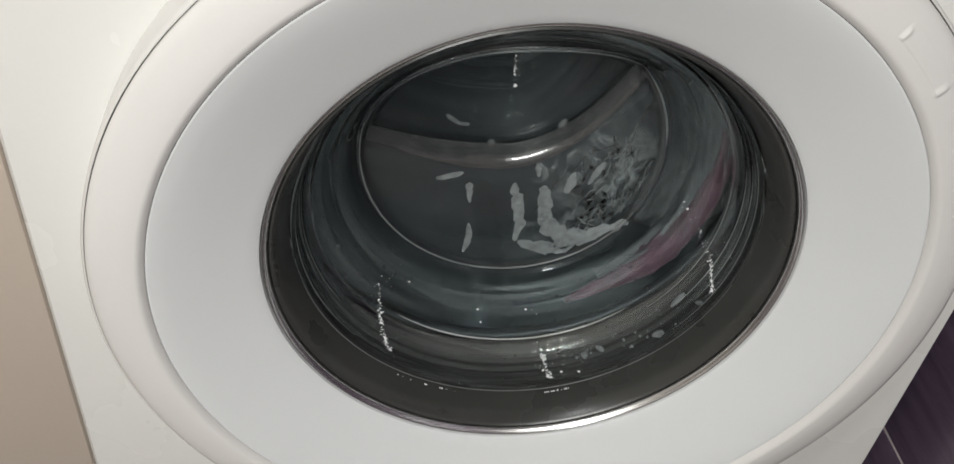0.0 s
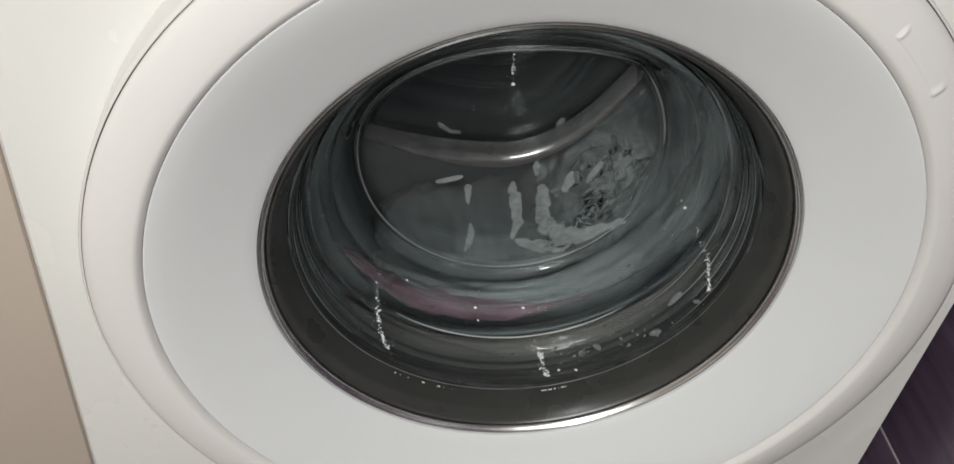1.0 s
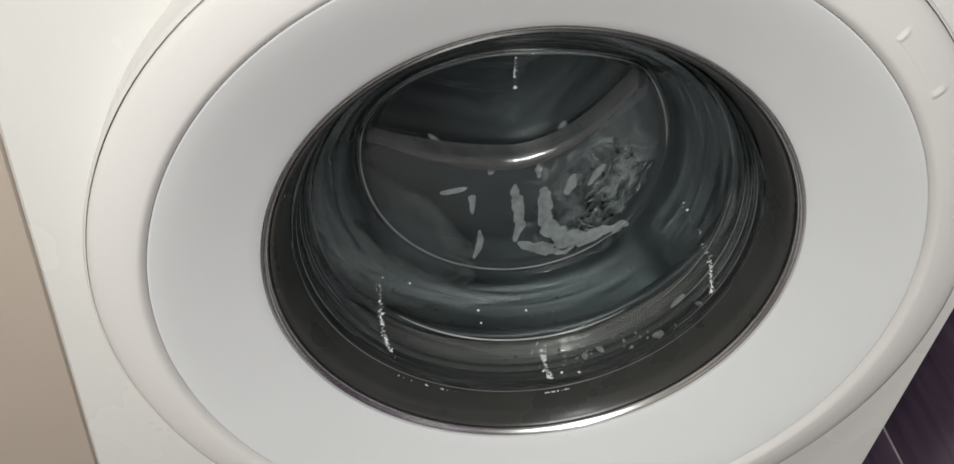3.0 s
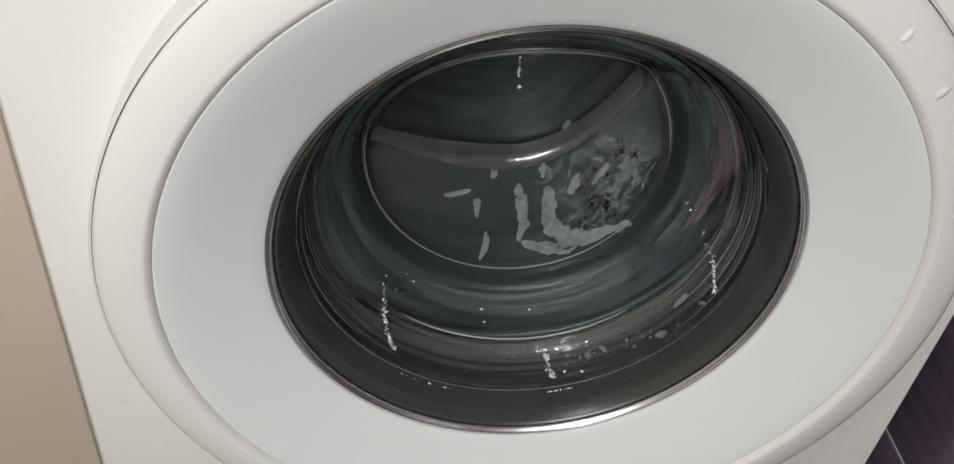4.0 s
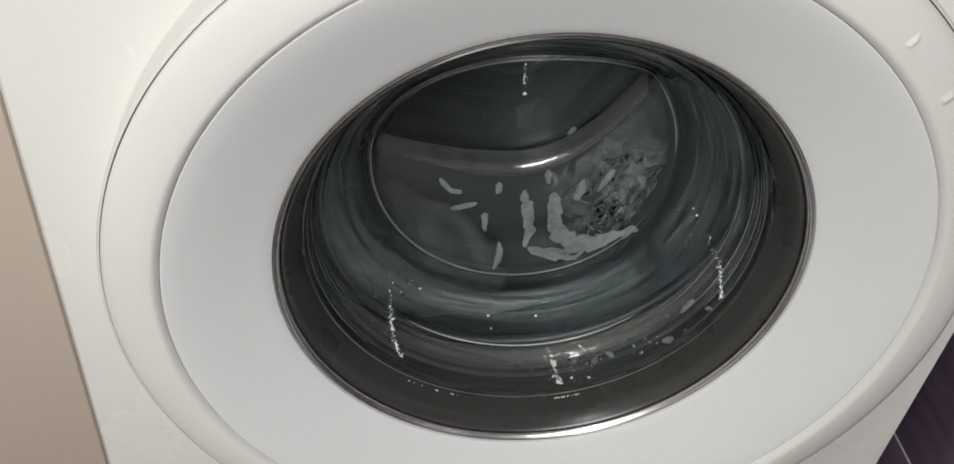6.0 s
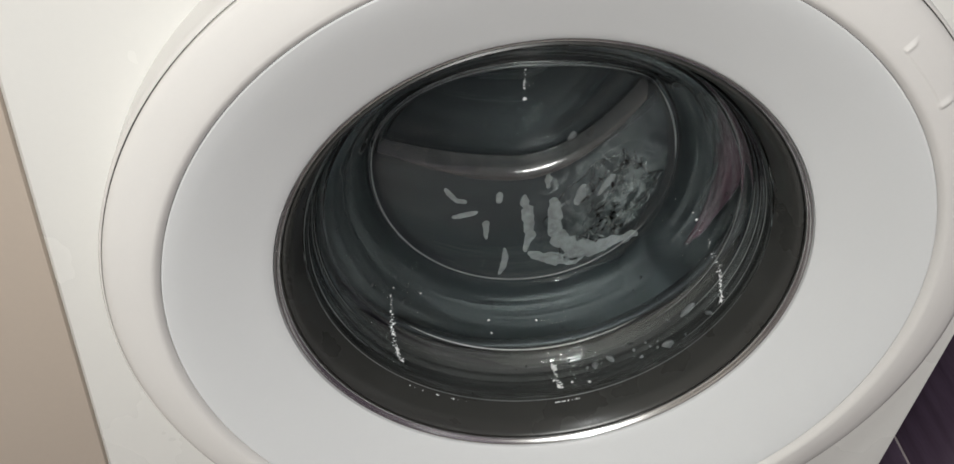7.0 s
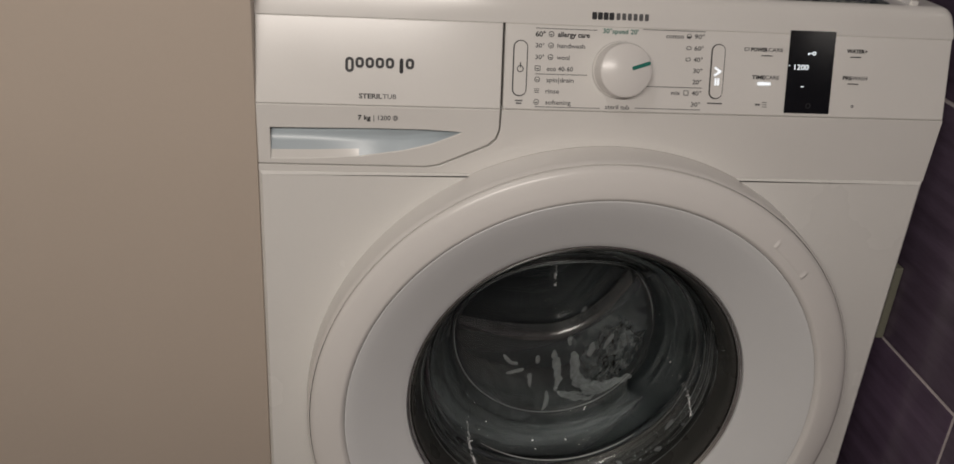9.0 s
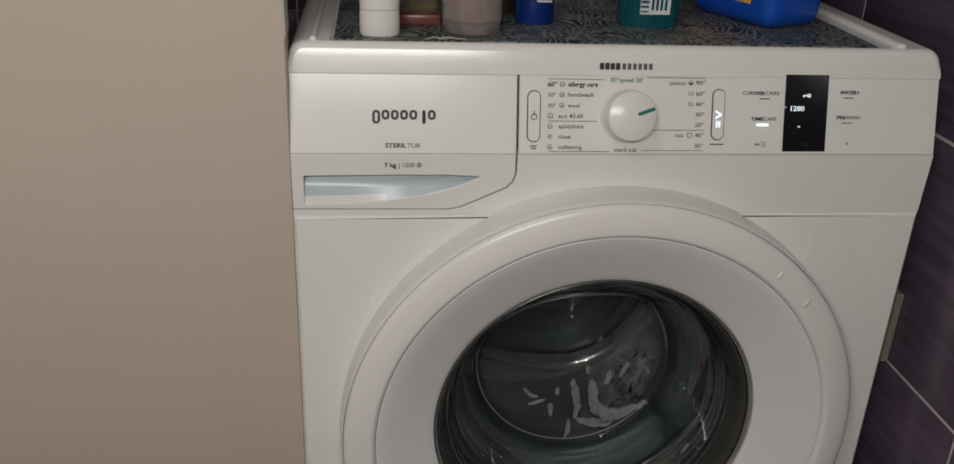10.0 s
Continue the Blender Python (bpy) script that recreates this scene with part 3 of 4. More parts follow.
part("tub", lathe([(0.21, 0.06), (0.262, 0.07), (0.262, 0.47), (0.0, 0.47)], 64), DARKGAP, machine)

# controls
P, F = panel, PRINT
knob = part("knob", lathe([(0.0238, 0.0115), (0.0236, 0.0095), (0.0226, 0.0085), (0.0222, -0.0060), (0.0216, -0.0080), (0.0204, -0.0088), (0.0, -0.0090)], 64, 0.0, 0.0),
            RINGW, panel, "white turning programme knob")
knob.data.transform(on_panel(0.0010, 0.7822, 0.012) @ Matrix(((1, 0, 0, 0), (0, 0, 1, 0), (0, -1, 0, 0), (0, 0, 0, 1))))
pm = on_panel(0.0010, 0.7822, 0.0212) @ pose(0, 0, 0, 0, 0, 18.5)
bar("knob_pointer", 0.0128, 0.0160, 0.0030, pm, GREENP, knob, 0.0013, 0.0005, "dark green pointer mark")

for bx, top, bot in ((-0.0838, 0.8032, 0.7592), (0.0858, 0.8056, 0.7613)):
    b = bar("push_button", bx, 0.0104, top - bot, on_panel(0, (top + bot) / 2), PLASTIC, panel, 0.0048, 0.0014, "white oblong push button")
    outline_bar("button_outline", bx, 0.0122, top - bot + 0.0018, 0.0009, 0.0058, on_panel(0, (top + bot) / 2), F, b, 0.0003)
    if bx < 0:
        outline_bar("power_symbol", bx, 0.0056, 0.0056, 0.0007, 0.0027, on_panel(0, 0.7808, 0.0019), F, b)
        bar("power_symbol", bx, 0.0008, 0.0042, on_panel(0, 0.7838, 0.0023), F, b)
    else:
        for d in (-0.0012, 0.0012):
            bar("start_light", bx + d, 0.0013, 0.0058, on_panel(0, 0.7752, 0.0019), LED, b)
        for turn in (-32, 32):
            bar("start_light", 0.0, 0.0062, 0.0014, on_panel(bx, 0.7835 - 0.0015 * math.copysign(1, turn), 0.0019 + 0.0002 * (turn > 0)) @ pose(0, 0, 0, 0, 0, turn), LED, b)

TEXTS = [("60\u00b0", -0.0718, -0.0635, 0.8084, 0.0040, F), ("allergy care", -0.0531, -0.0261, 0.8086, 0.0040, F),
         ("30\u00b0", -0.0715, -0.0640, 0.7995, 0.0036, GREYPRINT), ("handwash", -0.0531, -0.0297, 0.7998, 0.0037, GREYPRINT),
         ("30\u00b0", -0.0713, -0.0638, 0.7904, 0.0036, GREYPRINT), ("wool", -0.0532, -0.0425, 0.7906, 0.0037, GREYPRINT),
         ("eco 40-60", -0.0613, -0.0390, 0.7816, 0.0037, GREYPRINT), ("spin|drain", -0.0611, -0.0380, 0.7728, 0.0037, GREYPRINT),
         ("rinse", -0.0614, -0.0500, 0.7639, 0.0037, GREYPRINT), ("softening", -0.0612, -0.0395, 0.7550, 0.0037, GREYPRINT),
         ("30\u00b0speed 20'", -0.0151, 0.0150, 0.8126, 0.0038, GREENP), ("steril tub", -0.0098, 0.0111, 0.7526, 0.0037, GREYPRINT),
         ("cotton", 0.0393, 0.0545, 0.8105, 0.0037, GREYPRINT), ("90\u00b0", 0.0640, 0.0726, 0.8108, 0.0037, GREYPRINT),
         ("60\u00b0", 0.0645, 0.0725, 0.8014, 0.0037, GREYPRINT), ("40\u00b0", 0.0645, 0.0724, 0.7924, 0.0037, GREYPRINT),
         ("30\u00b0", 0.0648, 0.0729, 0.7835, 0.0037, GREYPRINT), ("20\u00b0", 0.0648, 0.0727, 0.7745, 0.0037, GREYPRINT),
         ("mix", 0.0469, 0.0545, 0.7654, 0.0036, GREYPRINT), ("40\u00b0", 0.0650, 0.0732, 0.7655, 0.0037, GREYPRINT),
         ("30\u00b0", 0.0650, 0.0730, 0.7564, 0.0037, GREYPRINT),
         ("POWER", 0.1145, 0.1295, 0.8023, 0.0031, F), ("CARE", 0.1300, 0.1431, 0.8024, 0.0031, GREYPRINT),
         ("TIME", 0.1173, 0.1290, 0.7800, 0.0031, F), ("CARE", 0.1293, 0.1416, 0.7801, 0.0031, GREYPRINT),
         ("WATER+", 0.2009, 0.2197, 0.8036, 0.0031, F), ("PRE", 0.1996, 0.2080, 0.7816, 0.0031, F), ("WASH", 0.2083, 0.2220, 0.7817, 0.0031, GREYPRINT)]
for s, x0, x1, z, cap, mt in TEXTS:
    lettering(s, x0, x1, cap, on_panel(0, z), mt, panel)
for s, x0, x1, mt in (("STERIL", -0.2156, -0.1968, F), ("TUB", -0.1963, -0.1851, GREYPRINT)):
    lettering(s, x0, x1, 0.0038, on_panel(0, 0.7560), mt, drawer)
for s, x0, x1, mt in (("7 kg", -0.2162, -0.2058, F), ("| 1200", -0.2035, -0.1895, GREYPRINT)):
    lettering(s, x0, x1, 0.0040, on_front(0, 0.7383, 0.0004), mt, drawer)
outline_bar("spin_symbol", -0.1856, 0.0042, 0.0042, 0.0005, 0.002, on_front(0, 0.7383, 0.0004), GREYPRINT, drawer)
outline_bar("spin_symbol", -0.1856, 0.0022, 0.0022, 0.0004, 0.001, on_front(0, 0.7383, 0.0004), GREYPRINT, drawer)
# maker's mark and range mark as plain shapes
for i in range(7):
    lx = -0.2232 + i * 0.0081
    tall = i in (0, 5)
    outline_bar("maker_mark", lx + (0.0012 if i == 5 else 0), 0.0069 if i != 5 else 0.003, 0.0120 if tall else 0.0086, 0.0022, 0.0032 if i != 5 else 0.0014,
                on_panel(0, 0.7817 - (0.0018 if tall else 0)), F, drawer)
for i in range(10):
    bar("range_mark", -0.0232 + i * 0.00485 + (0.0008 if i > 3 else 0), 0.0041 if i < 4 else 0.0033, 0.0060 if i < 4 else 0.0056,
        on_panel(0, 0.8240, 0.0012), F if i < 4 else GREYPRINT, panel, 0.001)
for x0, x1, z in ((-0.0719, -0.0201, 0.8128), (0.0189, 0.0730, 0.8148), (-0.0700, -0.0142, 0.7512), (0.0157, 0.0733, 0.7521),
                  (-0.0706, -0.0268, 0.7772), (0.0252, 0.0735, 0.7698)):
    bar("dividing_line", (x0 + x1) / 2, x1 - x0, 0.0005, on_panel(0, z), GREYPRINT, panel)
for i, z in enumerate((0.8085, 0.7997, 0.7906, 0.7816, 0.7728, 0.7639, 0.7550)):
    x = -0.0586 if i < 3 else -0.0690
    if i == 5:
        for d in (-0.0014, 0, 0.0014):
            bar("programme_symbol", x, 0.0040, 0.0005, on_panel(0, z + d), GREYPRINT, panel)
    else:
        outline_bar("programme_symbol", x, 0.0046, 0.0044, 0.0005, 0.0021 if i != 3 else 0.0008, on_panel(0, z), F if i == 0 else GREYPRINT, panel)
        bar("programme_symbol", x, 0.0020, 0.0008, on_panel(0, z - 0.0004), GREYPRINT, panel)
for x, z, r in ((0.0592, 0.8107, 0.0021), (0.0596, 0.8014, 0.0011), (0.0596, 0.7924, 0.0011), (0.0598, 0.7655, 0.0007), (0.1108, 0.8023, 0.0012)):
    outline_bar("programme_symbol", x, 0.0044, 0.0042 if r > 0.002 or r < 0.001 else 0.0030, 0.0005, r, on_panel(0, z), GREYPRINT, panel)
bar("programme_symbol", 0.0592, 0.0034, 0.0014, on_panel(0, 0.8100), F, panel)
for x, z, lit in ((0.1290, 0.7975, 0), (0.1286, 0.7748, 1), (0.2095, 0.7988, 0), (0.2094, 0.7768, 0)):
    bar("indicator_bar", x, 0.0112 if lit else 0.0100, 0.0021 if lit else 0.0008, on_panel(0, z), LED if lit else F, panel, 0.0003)
for x, w in ((0.1232, 0.0022), (0.1256, 0.0016)):
    bar("small_symbol", x, w, 0.0016, on_panel(0, 0.7577), GREYPRINT, panel)
for d in (-0.0018, 0, 0.0018):
    bar("small_symbol", 0.1304, 0.0042, 0.0005, on_panel(0, 0.7577 + d), GREYPRINT, panel)
outline_bar("small_symbol", 0.2108, 0.0024, 0.0024, 0.0005, 0.0011, on_panel(0, 0.7584), GREYPRINT, panel)
for x, z, w in ((-0.0838, 0.7557, 0.0064), (-0.0838, 0.7536, 0.0046), (0.0858, 0.7577, 0.0130)):
    bar("small_caption", x, w, 0.0011, on_panel(0, z), GREYPRINT, panel)
disp = bar("display", 0.1690, 0.0410, 0.0698, on_panel(0, 0.7851), DISPLAY, panel, 0.0006, 0.0004, "black glass display with lit figures")
lettering("1200", 0.1545, 0.1673, 0.0044, on_panel(0, 0.7893, 0.0009), LED, disp)
outline_bar("key_symbol", 0.1712, 0.0032, 0.0032, 0.0007, 0.0015, on_panel(0, 0.8006, 0.0009), LED, disp)
bar("key_symbol", 0.1677, 0.0040, 0.0007, on_panel(0, 0.8006, 0.0009), LED, disp)
bar("key_symbol", 0.1662, 0.0008, 0.0016, on_panel(0, 0.8000, 0.0009), LED, disp)
bar("tick_mark", 0.1631, 0.0024, 0.0007, on_panel(0, 0.7733, 0.0009) @ pose(0, 0, 0), LED, disp)
bar("tick_mark", 0.1497, 0.0008, 0.0008, on_panel(0, 0.7903, 0.0009), LED, disp)
outline_bar("dim_symbol", 0.1700, 0.0046, 0.0046, 0.0008, 0.0022, on_panel(0, 0.7578, 0.0009), PRINT, disp)

# ---- door leaf beside the machine ----
leaf = tagged(part("door_leaf", box(-1.12, -0.2981, -0.0005, 0.0375, 0.008, 2.06, 0.0015), BEIGE), "smooth beige door leaf standing beside the machine", "door")
part("edge_band", box(-0.2983, -0.2975, 0.001, 0.036, 0.85, 2.058), EDGE, leaf, "white edge of the leaf")

# ---- wash: clothes, foam, water ----
def garment(a0, a1, r0, r1, y0, y1, seed, na=90, nc=44, rough=0.014, ends=0.35):
    """A crumpled wet cloth heaped along an arc of the drum, round the origin."""
    bm = bmesh.new()
    rows = []
    for i in range(na + 1):
        u = i / na
        a = radians(a0 + (a1 - a0) * u)
        taper = max(0.02, math.sin(math.pi * u)) ** ends
        row = []
        for j in range(nc):
            c = 2 * math.pi * j / nc
            rm, hr = (r0 + r1) / 2, (r1 - r0) / 2 * taper
            ym, hy = (y0 + y1) / 2, (y1 - y0) / 2 * taper
            p = Vector((rm * 30 * math.sin(a), c * 1.5, rm * 30 * math.cos(a)))
            w = rough * (noise.noise(p * 0.9 + Vector((seed, 0, 0))) + 0.6 * noise.noise(p * 2.3 + Vector((seed * 2, 5, 0))) + 0.35 * noise.noise(p * 5 + Vector((0, seed, 3))))
            cc, sc = math.cos(c), math.sin(c)
            rr = rm + (hr + w) * math.copysign(abs(cc) ** 0.6, cc)
            yy = ym + (hy + w) * math.copysign(abs(sc) ** 0.6, sc)
            rr = min(rr, 0.233)
            row.append(bm.verts.new((rr * math.sin(a), yy, rr * math.cos(a))))
        rows.append(row)
    for a, b in zip(rows, rows[1:]):
        for j in range(nc):
            bm.faces.new((a[j], a[(j + 1) % nc], b[(j + 1) % nc], b[j]))
    bm.faces.new(rows[0])
    bm.faces.new(rows[-1])
    return bm


grey_cloth = tagged(part("wet_towel", garment(-20, 132, 0.172, 0.232, 0.135, 0.33, 3.1, 110, 44, 0.008), CLOTH, angle=180),
                    "wet crumpled grey towel tumbling in the drum", "laundry")
purple_cloth = tagged(part("wet_shirt", garment(66, 158, 0.145, 0.1635, 0.105, 0.128, 8.4, 90, 30, 0.0035, 0.8), PURPLE, angle=180),
                      "wet crumpled purple shirt tumbling in the drum", "laundry")
grey_fold = tagged(part("wet_tea_towel", garment(-30, 146, 0.140, 0.161, 0.110, 0.140, 2.2, 120, 30, 0.004, 0.7), CLOTH, angle=180),
                   "wet folded grey tea towel tumbling against the glass", "laundry")
grey_sheet = tagged(part("wet_pillowcase", garment(15, 135, 0.150, 0.225, 0.15, 0.32, 5.7, 100, 44, 0.007), CLOTH, angle=180),
                    "wet crumpled grey pillowcase tumbling in the drum", "laundry")


def blob(points, y, thick, seed, bm=None):
    """A flat, soft-edged patch of foam on the glass: widened line through the points (x, z, half width)."""
    bm = bm or bmesh.new()
    least = 0.55 * max(p[2] for p in points[1:-1])
    points = [(x, z, max(w, least)) for x, z, w in points]
    rows = []
    pts = []
    for (xa, za, wa), (xb, zb, wb) in zip(points, points[1:]):
        for k in range(7):
            s = k / 7
            h = s * s * (3 - 2 * s)
            pts.append((xa + (xb - xa) * s, za + (zb - za) * s, wa + (wb - wa) * h))
    pts.append(points[-1])
    n = len(pts)
    for i, (x, z, w) in enumerate(pts):
        a, b = pts[max(0, i - 1)], pts[min(n - 1, i + 1)]
        d = Vector((b[0] - a[0], b[1] - a[1])).normalized()
        e = math.sqrt(max(0.05, 1 - abs(2 * i / (n - 1) - 1) ** 9))
        row = []
        for s in (-1, -0.8, -0.35, 0, 0.35, 0.8, 1):
            ww = 1.2 * w * e * (1 + 0.5 * noise.noise(Vector((i * 0.25, seed, s * 0.5))) + 0.45 * noise.noise(Vector((i * 0.8, seed + 7, s * 0.7))))
            row.append(bm.verts.new((x - d.y * ww * s, y + thick * (1 - s * s) * e, z + d.x * ww * s)))
        rows.append(row)
    for a, b in zip(rows, rows[1:]):
        for i in range(6):
            bm.faces.new((a[i], a[i + 1], b[i + 1], b[i]))
        bm.faces.new((a[0], b[0], b[6], a[6]))
    bm.faces.new(rows[0])
    bm.faces.new(rows[-1])
    return bm


YF = 0.1254
FOAMS = [
    ([(0.004, 0.426, 0.0012), (0.0065, 0.414, 0.0038), (0.0105, 0.399, 0.0034), (0.0125, 0.386, 0.0032), (0.011, 0.376, 0.0016), (0.0105, 0.369, 0.0008)], YF),
    ([(0.0268, 0.424, 0.0016), (0.0272, 0.412, 0.0030), (0.0310, 0.396, 0.0040), (0.0380, 0.381, 0.0062), (0.0500, 0.3735, 0.0078), (0.0640, 0.3750, 0.0066),
      (0.0780, 0.3815, 0.0048), (0.0900, 0.3860, 0.0040), (0.0985, 0.3900, 0.0008)], YF),
    ([(0.0130, 0.3690, 0.0012), (0.0220, 0.3650, 0.0030), (0.0340, 0.3620, 0.0056), (0.0480, 0.3640, 0.0060), (0.0600, 0.3690, 0.0030)], YF + 0.0003),
    ([(0.0480, 0.437, 0.0014), (0.0465, 0.427, 0.0030), (0.0440, 0.417, 0.0024)], YF),
    ([(0.0690, 0.447, 0.0016), (0.0660, 0.440, 0.0022), (0.0600, 0.426, 0.0008)], YF),
    ([(0.0340, 0.4790, 0.0012), (0.0357, 0.4705, 0.0030), (0.0360, 0.4650, 0.0014)], YF + 0.0085),
    ([(0.0500, 0.4830, 0.0010), (0.0494, 0.4760, 0.0024), (0.0480, 0.4715, 0.0010)], YF + 0.006),
    ([(-0.0745, 0.4575, 0.0012), (-0.0724, 0.4560, 0.0022), (-0.0700, 0.4555, 0.0012)], YF + 0.008),
    ([(0.0190, 0.4465, 0.0010), (0.0205, 0.4395, 0.0022), (0.0210, 0.4320, 0.0014)], YF),
]
for k, (pts, y) in enumerate(FOAMS):
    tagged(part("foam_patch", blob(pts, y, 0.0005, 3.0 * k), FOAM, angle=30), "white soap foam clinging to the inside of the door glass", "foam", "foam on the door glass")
SLIDERS = []
for name, pts in (("f1", [(-0.008, 0.010, 0.0016), (-0.004, 0.003, 0.0018), (0.002, -0.002, 0.0022), (0.009, -0.003, 0.0020)]),
                  ("dot", [(0, 0.0055, 0.0021), (0, 0, 0.0023), (0, -0.0055, 0.0020)]),
                  ("bar", [(-0.011, -0.003, 0.0014), (-0.003, -0.001, 0.0018), (0.009, 0.003, 0.0016)]),
                  ("v1", [(0.000, 0.009, 0.0019), (0.001, 0.000, 0.0020), (0.002, -0.010, 0.0009)]),
                  ("v2", [(-0.001, 0.012, 0.0012), (0.001, 0.003, 0.0021), (0.000, -0.007, 0.0020), (-0.003, -0.018, 0.0008)])):
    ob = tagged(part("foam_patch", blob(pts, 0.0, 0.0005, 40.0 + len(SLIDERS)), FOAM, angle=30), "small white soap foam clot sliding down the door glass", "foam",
                "foam on the door glass")
    SLIDERS.append(ob)


def water_film():
    """A rippled sheet of soapy water running over the glass, its centre at the origin."""
    bm = bmesh.new()
    nx, nz = 96, 110
    grid = {}
    for i in range(nx + 1):
        for j in range(nz + 1):
            x, z = -0.05 + 0.10 * i / nx, -0.07 + 0.14 * j / nz
            q = Vector((x * 60 + z * 25, z * 34 - x * 20, 4.0))
            rim = math.hypot(x / 0.038, z / 0.054) + 0.35 * noise.noise(Vector((x * 40, z * 40, 9)))
            if rim > 1:
                continue
            h = 0.0024 * (0.5 - abs(noise.noise(q * 1.2))) ** 2 * 2 + 0.0016 * abs(noise.noise(q * 2.6)) + 0.0003
            grid[i, j] = bm.verts.new((x, h * min(1, (1 - rim) * 4), z))
    for i in range(nx):
        for j in range(nz):
            q = [grid.get(c) for c in ((i, j), (i + 1, j), (i + 1, j + 1), (i, j + 1))]
            if all(q):
                bm.faces.new(q)
    geo = bmesh.ops.extrude_face_region(bm, geom=bm.faces[:])
    for v in geo["geom"]:
        if isinstance(v, bmesh.types.BMVert):
            v.co.y = -0.0002
    return bm


film_right = tagged(part("water_film", water_film(), WATER, angle=180), "rippled soapy water running down the inside of the glass", "water")
film_right.visible_shadow = False


def strands(name, label, n, cx, cz, rx, rz, lo, hi, turn, spread, mat, seed):
    """Fine crinkled runs of water on the glass round (cx, cz)."""
    rnd = random.Random(seed)
    bm = bmesh.new()
    for k in range(n):
        a = rnd.uniform(0, 2 * math.pi)
        q = math.sqrt(rnd.random())
        x, z = cx + rx * q * math.cos(a), cz + rz * q * math.sin(a)
        if math.hypot(x, z - ZC) > 0.104 or z - ZC > crease(x) - 0.004:
            continue
        d = radians(turn + rnd.uniform(-spread, spread))
        step, w = rnd.uniform(0.0022, 0.0050), rnd.uniform(lo, hi)
        pts = []
        for i in range(rnd.randint(3, 5)):
            pts.append((x, z, w * (0.5 if i == 0 else 1)))
            x, z = x + step * math.cos(d), z + step * math.sin(d)
            d += rnd.uniform(-0.7, 0.7)
        pts = [p for p in pts if math.hypot(p[0], p[1] - ZC) < 0.107]
        if len(pts) > 2:
            blob(pts, YF + 0.0001, rnd.uniform(0.0003, 0.0010), k * 1.7, bm)
    ob = tagged(part(name, bm, mat, angle=180), label, "water", kind="stuff")
    ob.visible_shadow = False
    return ob


strands("water_crinkles", "crinkled runs of soapy water low on the glass", 190, 0.076, 0.370, 0.040, 0.034, 0.0005, 0.0012, 25, 75, WATER, 4)
strands("foam_crinkles", "fine grey foam threads low on the glass", 90, 0.078, 0.370, 0.038, 0.032, 0.00025, 0.0006, 35, 80, FOAM, 5)
strands("water_runs", "slanting runs of water on the glass", 48, 0.074, 0.425, 0.030, 0.034, 0.0005, 0.0014, 68, 28, WATER, 6)
strands("foam_runs", "fine slanting foam threads on the glass", 34, 0.074, 0.425, 0.030, 0.034, 0.0002, 0.0005, 68, 28, FOAM, 7)


def scatter(name, label, spots, mat, seg=10):
    """Small beads and dots lying on the bowl: (angle, radius, y, size, stretch)."""
    bm = bmesh.new()
    for a, r, y, s, st in spots:
        m = pose(r * math.sin(radians(a)), y, ZC + r * math.cos(radians(a)), random.uniform(-30, 30), random.uniform(0, 180), 0) @ Matrix.Diagonal((s, s * 0.6, s * st, 1))
        bmesh.ops.create_uvsphere(bm, u_segments=seg, v_segments=6, radius=1, matrix=m)
    return tagged(part(name, bm, mat, angle=180), label, "water", kind="stuff")


def wall_at(y):
    prof = [(0.1500, 0.0300), (0.1450, 0.0540), (0.1405, 0.0625), (0.1335, 0.0740), (0.1300, 0.0850), (0.1180, 0.1100)]
    for (ra, ya), (rb, yb) in zip(prof, prof[1:]):
        if ya <= y <= yb:
            return ra + (rb - ra) * (y - ya) / (yb - ya)
    return 0.15


spots = []
for k in range(170):
    a = random.choice((random.gauss(160, 18), random.gauss(205, 40), random.uniform(78, 276)))
    y = random.uniform(0.032, 0.105)
    spots.append((a, wall_at(y) + 0.0035, y, random.uniform(0.0004, 0.0013), random.uniform(0.9, 1.6)))
# Chains of white dots painted where the lamps sparkle on the bowl.
glints = []
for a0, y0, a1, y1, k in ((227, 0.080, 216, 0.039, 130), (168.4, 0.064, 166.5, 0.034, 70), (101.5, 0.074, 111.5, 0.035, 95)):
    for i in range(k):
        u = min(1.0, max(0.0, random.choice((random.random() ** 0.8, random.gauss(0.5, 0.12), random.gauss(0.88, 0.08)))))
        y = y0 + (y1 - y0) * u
        glints.append((a0 + (a1 - a0) * u + random.gauss(0, 0.5), wall_at(y) - 0.0002, y, random.uniform(0.00012, 0.0005) * (1 if i % 5 else 1.5), random.uniform(0.8, 2.8)))
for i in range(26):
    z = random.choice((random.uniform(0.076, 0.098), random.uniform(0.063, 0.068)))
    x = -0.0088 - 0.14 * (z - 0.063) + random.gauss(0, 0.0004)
    glints.append((math.degrees(math.atan2(x, z)), math.hypot(x, z), face(x, z) - 0.0002, random.uniform(0.0002, 0.0007), 1.2))
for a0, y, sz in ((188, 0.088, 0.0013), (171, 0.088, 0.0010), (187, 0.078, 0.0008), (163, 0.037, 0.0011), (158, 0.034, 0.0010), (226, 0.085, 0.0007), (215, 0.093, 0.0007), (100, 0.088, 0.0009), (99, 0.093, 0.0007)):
    glints.append((a0, wall_at(y) - 0.0005, y, sz, 1.2))
